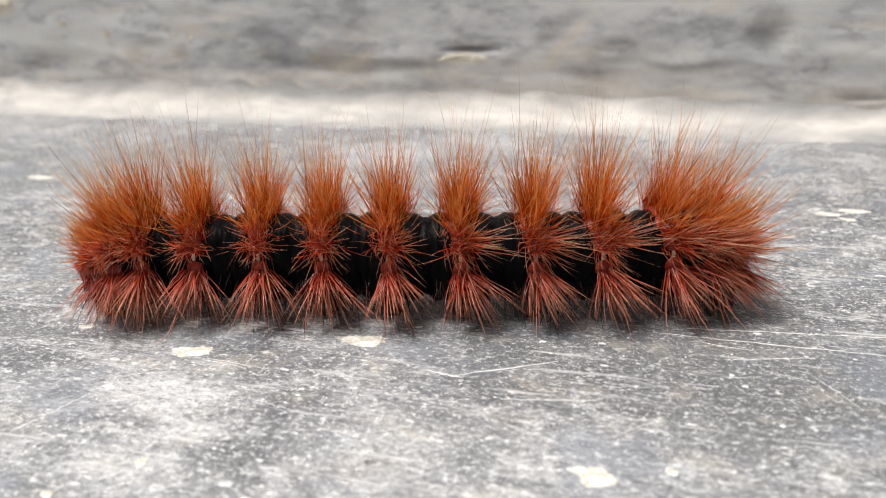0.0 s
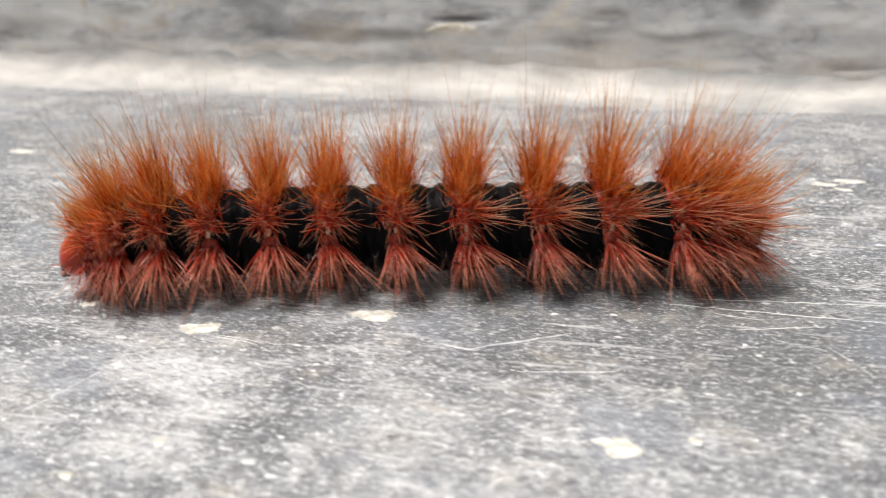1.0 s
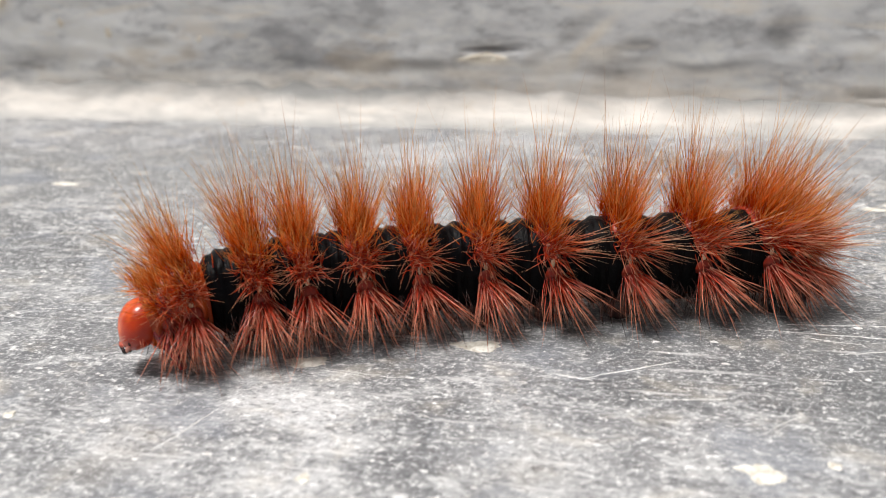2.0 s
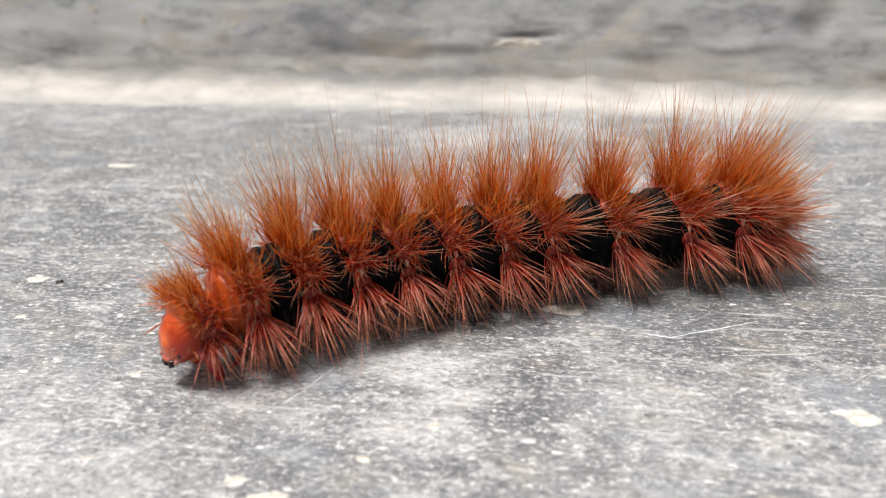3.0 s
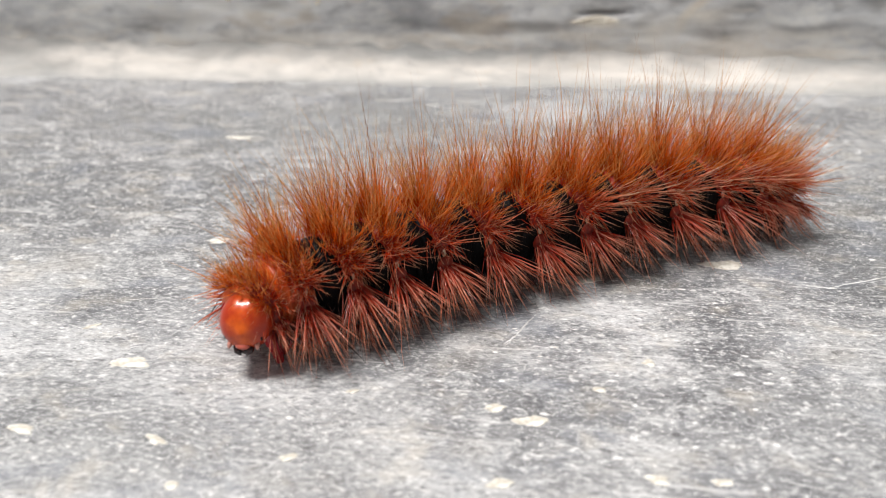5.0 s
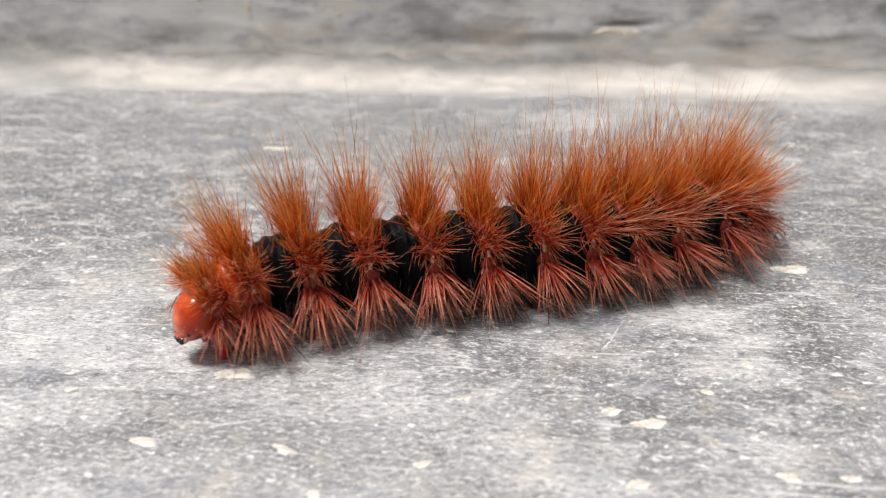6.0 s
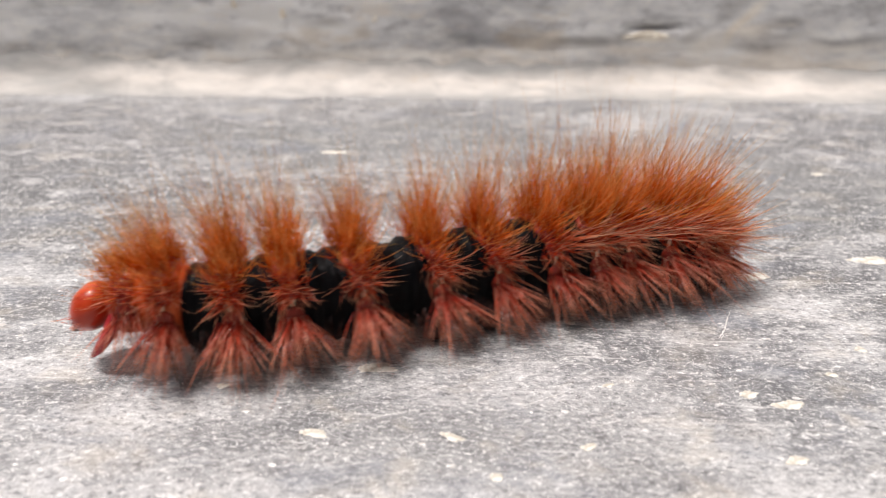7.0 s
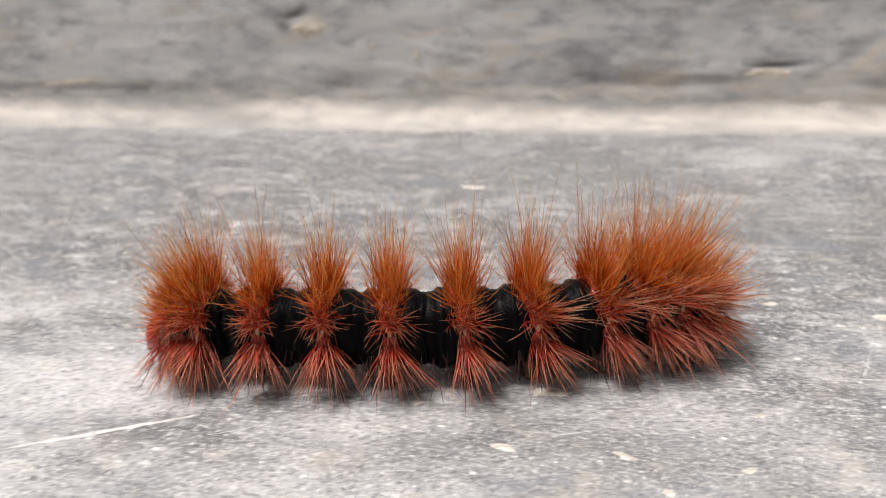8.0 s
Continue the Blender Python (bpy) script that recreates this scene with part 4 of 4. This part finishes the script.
    crawl(body_parts[4], [
        (0, 13.86, -0.34, 4.8, -0.37),
        (0.5, 13.88, -0.36, 4.8, 0.18),
        (0.8, 13.7, -0.51, 4.8, 1.33),
        (1, 13.17, -0.4, 4.8, 3.14),
        (1.2, 13.1, -0.6, 4.8, 2.2),
        (1.5, 13.26, -0.7, 4.8, 2.48),
        (1.7, 13.07, -1.12, 4.8, 4.88),
        (2.35, 11.88, -1.29, 4.8, 5.8),
        (3, 10.68, -1.45, 4.8, 6.72),
        (3.5, 12.35, -0.4, 4.8, 8.09),
        (4, 11.44, -0.77, 4.8, 9.53),
        (4.5, 11.76, -0.34, 4.8, 8.74),
        (6, 10.73, -1.3, 4.8, -4.88),
        (6.5, 11.3, 0.77, 4.8, -4.77),
        (7, 11.5, 1.06, 4.8, -1.6),
        (7.2, 11.64, 0.19, 4.8, -2.9),
        (7.5, 12.75, 0.25, 4.8, -5.83),
        (8, 13.62, 0.36, 4.8, -9.15),
    ])
    crawl(body_parts[5], [
        (0, 8.79, -0.23, 4.8, -1.92),
        (0.5, 8.8, -0.3, 4.8, -1.57),
        (0.8, 8.68, -0.51, 4.8, -1.08),
        (1, 8.65, -0.57, 4.8, 1.26),
        (1.2, 8.65, -0.67, 4.8, -0.29),
        (1.5, 8.66, -0.78, 4.8, -0.42),
        (1.7, 8.61, -1.32, 4.8, 0.35),
        (2.35, 7.85, -1.54, 4.8, 1.51),
        (3, 7.09, -1.75, 4.8, 2.66),
        (3.5, 7.99, -0.97, 4.8, 6.77),
        (4, 7.5, -1.34, 4.8, 6.97),
        (4.5, 8.31, -0.83, 4.8, 7.39),
        (6, 5.94, -0.69, 4.8, -9.09),
        (6.5, 6.37, 1.06, 4.8, -1.82),
        (7, 6.79, 1.03, 4.8, 2.26),
        (7.2, 7.15, 0.38, 4.8, -2.02),
        (7.5, 6.85, 0.77, 4.8, -4.16),
        (8, 8.43, 1.09, 4.8, -6.87),
    ])
    crawl(body_parts[6], [
        (0, 3.93, -0.03, 4.8, -2.69),
        (0.5, 4, -0.12, 4.8, -2.51),
        (0.8, 4, -0.36, 4.8, -2.53),
        (1, 4.21, -0.61, 4.8, -0.23),
        (1.2, 4.15, -0.58, 4.8, -2.1),
        (1.5, 4.1, -0.66, 4.8, -2.45),
        (1.7, 4.22, -1.21, 4.8, -2.97),
        (2.35, 3.67, -1.5, 4.8, -2.08),
        (3, 3.11, -1.79, 4.8, -1.19),
        (3.5, 3.25, -1.45, 4.8, 4.66),
        (4, 3.73, -1.72, 4.8, 4.33),
        (4.5, 4.21, -1.29, 4.8, 5.4),
        (6, 1.64, 0.06, 4.8, -10.45),
        (6.5, 1.76, 1.1, 4.8, 0.57),
        (7, 1.21, 0.66, 4.8, 4.93),
        (7.2, 2.16, 0.51, 4.8, -0.94),
        (7.5, 1.64, 1.06, 4.8, -2.1),
        (8, 3.17, 1.59, 4.8, -3.95),
    ])
    crawl(body_parts[7], [
        (0, -1.13, 0.21, 4.8, -2.73),
        (0.5, -1.04, 0.12, 4.8, -2.74),
        (0.8, -1.12, -0.09, 4.8, -3.23),
        (1, -0.88, -0.53, 4.8, -1.52),
        (1.2, -0.94, -0.33, 4.8, -3.26),
        (1.5, -1.04, -0.37, 4.8, -3.75),
        (1.7, -0.88, -0.83, 4.8, -5.39),
        (2.35, -0.96, -1.21, 4.8, -4.91),
        (3, -1.03, -1.58, 4.8, -4.43),
        (3.5, -1.55, -1.72, 4.8, 1.78),
        (4, -0.53, -1.92, 4.8, 1.12),
        (4.5, -0.39, -1.62, 4.8, 2.67),
        (6, -2.65, 0.83, 4.8, -9.55),
        (6.5, -3.25, 0.96, 4.8, 2.73),
        (7, -3.34, 0.23, 4.8, 5.59),
        (7.2, -2.32, 0.54, 4.8, 0.12),
        (7.5, -3.92, 1.13, 4.8, 0.69),
        (8, -2.62, 1.8, 4.8, -0.05),
    ])
    crawl(body_parts[8], [
        (0, -6.5, 0.44, 4.8, -1.95),
        (0.5, -6.36, 0.35, 4.8, -2.17),
        (0.8, -6.48, 0.21, 4.8, -2.97),
        (1, -6.12, -0.35, 4.8, -2.37),
        (1.2, -6.21, -0.01, 4.8, -3.49),
        (1.5, -6.38, 0, 4.8, -3.97),
        (1.7, -6.23, -0.27, 4.8, -6.29),
        (2.35, -5.51, -0.74, 4.8, -6.48),
        (3, -4.79, -1.22, 4.8, -6.67),
        (3.5, -7.55, -1.68, 4.8, -2.83),
        (4, -5.98, -1.82, 4.8, -3.3),
        (4.5, -4.95, -1.71, 4.8, -0.54),
        (6, -6.47, 1.39, 4.8, -6.83),
        (6.5, -6.49, 0.77, 4.8, 3.9),
        (7, -8.04, -0.21, 4.8, 4.85),
        (7.2, -7.16, 0.48, 4.8, 1.36),
        (7.5, -8.85, 0.94, 4.8, 3.67),
        (8, -8.2, 1.6, 4.8, 4.38),
    ])
    crawl(body_parts[9], [
        (0, -11.92, 0.55, 4.8, -0.28),
        (0.5, -11.87, 0.5, 4.8, -0.67),
        (0.8, -12.03, 0.44, 4.8, -1.64),
        (1, -11.65, -0.1, 4.8, -2.74),
        (1.2, -11.86, 0.3, 4.8, -2.64),
        (1.5, -11.84, 0.34, 4.8, -3.03),
        (1.7, -11.84, 0.33, 4.8, -5.42),
        (2.35, -11.08, -0.06, 4.8, -7.1),
        (3, -10.32, -0.45, 4.8, -8.79),
        (3.5, -13.12, -1.15, 4.8, -8.07),
        (4, -11.09, -1.33, 4.8, -7.72),
        (4.5, -9.56, -1.51, 4.8, -4.29),
        (6, -10.02, 1.7, 4.8, -2.66),
        (6.5, -10.13, 0.48, 4.8, 4.99),
        (7, -11.7, -0.47, 4.8, 3.26),
        (7.2, -10.88, 0.36, 4.8, 2.38),
        (7.5, -12.3, 0.65, 4.8, 6.03),
        (8, -13.77, 0.93, 4.8, 9.38),
    ])
    crawl(body_parts[10], [
        (0, -16.76, 0.48, 4.8, 1.95),
        (0.5, -16.74, 0.47, 4.8, 1.42),
        (0.8, -16.93, 0.5, 4.8, 0.43),
        (1, -16.79, 0.15, 4.8, -2.61),
        (1.2, -17.04, 0.46, 4.8, -0.85),
        (1.5, -17.47, 0.54, 4.8, -0.79),
        (1.7, -17.41, 0.74, 4.8, -2.73),
        (2.35, -16.79, 0.62, 4.8, -6.12),
        (3, -16.16, 0.5, 4.8, -9.51),
        (3.5, -17.78, -0.29, 4.8, -13.06),
        (4, -15.8, -0.51, 4.8, -11.97),
        (4.5, -14.76, -0.91, 4.8, -9.06),
        (6, -13.69, 1.69, 4.8, 3.27),
        (6.5, -14.53, 0.06, 4.8, 6.01),
        (7, -14.57, -0.59, 4.8, 1.39),
        (7.2, -14.56, 0.17, 4.8, 3.44),
        (7.5, -15.31, 0.28, 4.8, 8.25),
        (8, -17.34, 0.23, 4.8, 12.83),
    ])
    crawl(body_parts[11], [
        (0, -21.76, 0.19, 4.8, 4.97),
        (0.5, -21.72, 0.23, 4.8, 4.28),
        (0.8, -22, 0.33, 4.8, 3.47),
        (1, -21.91, 0.36, 4.8, -2.01),
        (1.2, -22.25, 0.42, 4.8, 1.92),
        (1.5, -22.54, 0.48, 4.8, 2.3),
        (1.7, -22.62, 0.81, 4.8, 1.46),
        (2.35, -21.67, 1.03, 4.8, -3.77),
        (3, -20.72, 1.25, 4.8, -9.01),
        (3.5, -21.81, 0.82, 4.8, -17.71),
        (4, -20.98, 0.81, 4.8, -16.76),
        (4.5, -19.54, 0.06, 4.8, -13.87),
        (6, -18.68, 0.96, 4.8, 13.6),
        (6.5, -19.71, -0.53, 4.8, 6.78),
        (7, -18.29, -0.58, 4.8, -1.85),
        (7.2, -19.03, -0.15, 4.8, 4.81),
        (7.5, -18.6, -0.28, 4.8, 10.85),
        (8, -19.88, -0.55, 4.8, 15.9),
    ])
    crawl(body_parts[12], [
        (0, -24.64, -0.11, 4.5, 7.03),
        (0.5, -24.66, -0.04, 4.5, 6.3),
        (0.8, -24.84, 0.11, 4.5, 5.55),
        (1, -24.62, 0.44, 4.5, -1.51),
        (1.2, -24.82, 0.3, 4.5, 3.64),
        (1.5, -24.88, 0.35, 4.5, 4.07),
        (1.7, -24.86, 0.71, 4.5, 3.74),
        (2.35, -23.86, 1.15, 4.5, -2.35),
        (3, -22.85, 1.58, 4.5, -8.45),
        (3.5, -23.2, 1.29, 4.5, -19.36),
        (4, -23.44, 1.61, 4.5, -19.06),
        (4.5, -23.79, 1.29, 4.5, -18.38),
        (6, -22.71, -0.37, 4.5, 23.07),
        (6.5, -22.97, -0.92, 4.5, 7.04),
        (7, -21.55, -0.38, 4.5, -5.41),
        (7.2, -22.21, -0.44, 4.5, 5.83),
        (7.5, -20.91, -0.85, 4.5, 13.12),
        (8, -21.53, -1.17, 4.5, 18.01),
    ])
    crawl(body_parts[13], [
        (0, -26.68, -0.39, 3.8, 8.62),
        (0.5, -26.68, -0.3, 3.8, 7.83),
        (0.8, -26.85, -0.12, 3.8, 7.19),
        (1, -26.68, 0.49, 3.8, -1.04),
        (1.2, -26.75, 0.15, 3.8, 5.08),
        (1.5, -26.6, 0.21, 3.8, 5.49),
        (1.7, -26.5, 0.57, 3.8, 5.59),
        (2.35, -25.41, 1.18, 3.8, -1.18),
        (3, -24.32, 1.79, 3.8, -7.94),
        (3.5, -24.11, 1.62, 3.8, -20.46),
        (4, -25.61, 2.4, 3.8, -21.07),
        (4.5, -27.21, 2.55, 3.8, -22.11),
        (6, -24.85, -1.68, 3.8, 29.38),
        (6.5, -25.28, -1.21, 3.8, 7.11),
        (7, -23.47, -0.16, 3.8, -7.83),
        (7.2, -24.33, -0.67, 3.8, 6.53),
        (7.5, -22.55, -1.33, 3.8, 14.79),
        (8, -23.25, -1.87, 3.8, 20.12),
    ])

    # the front legs stay tucked under, and reach forward while the head is lifted
    for leg, y, z in front_legs:
        walk(leg, [(t, pose(0.6 * MM, y * MM, z * MM, 0, swing)) for t, swing in
                   ((0, 48), (5.95, 46), (6.15, 15), (6.3, -22), (6.5, 0), (6.7, 14), (7.0, -4), (7.2, 2), (7.5, 36), (8, 48))])


motions()
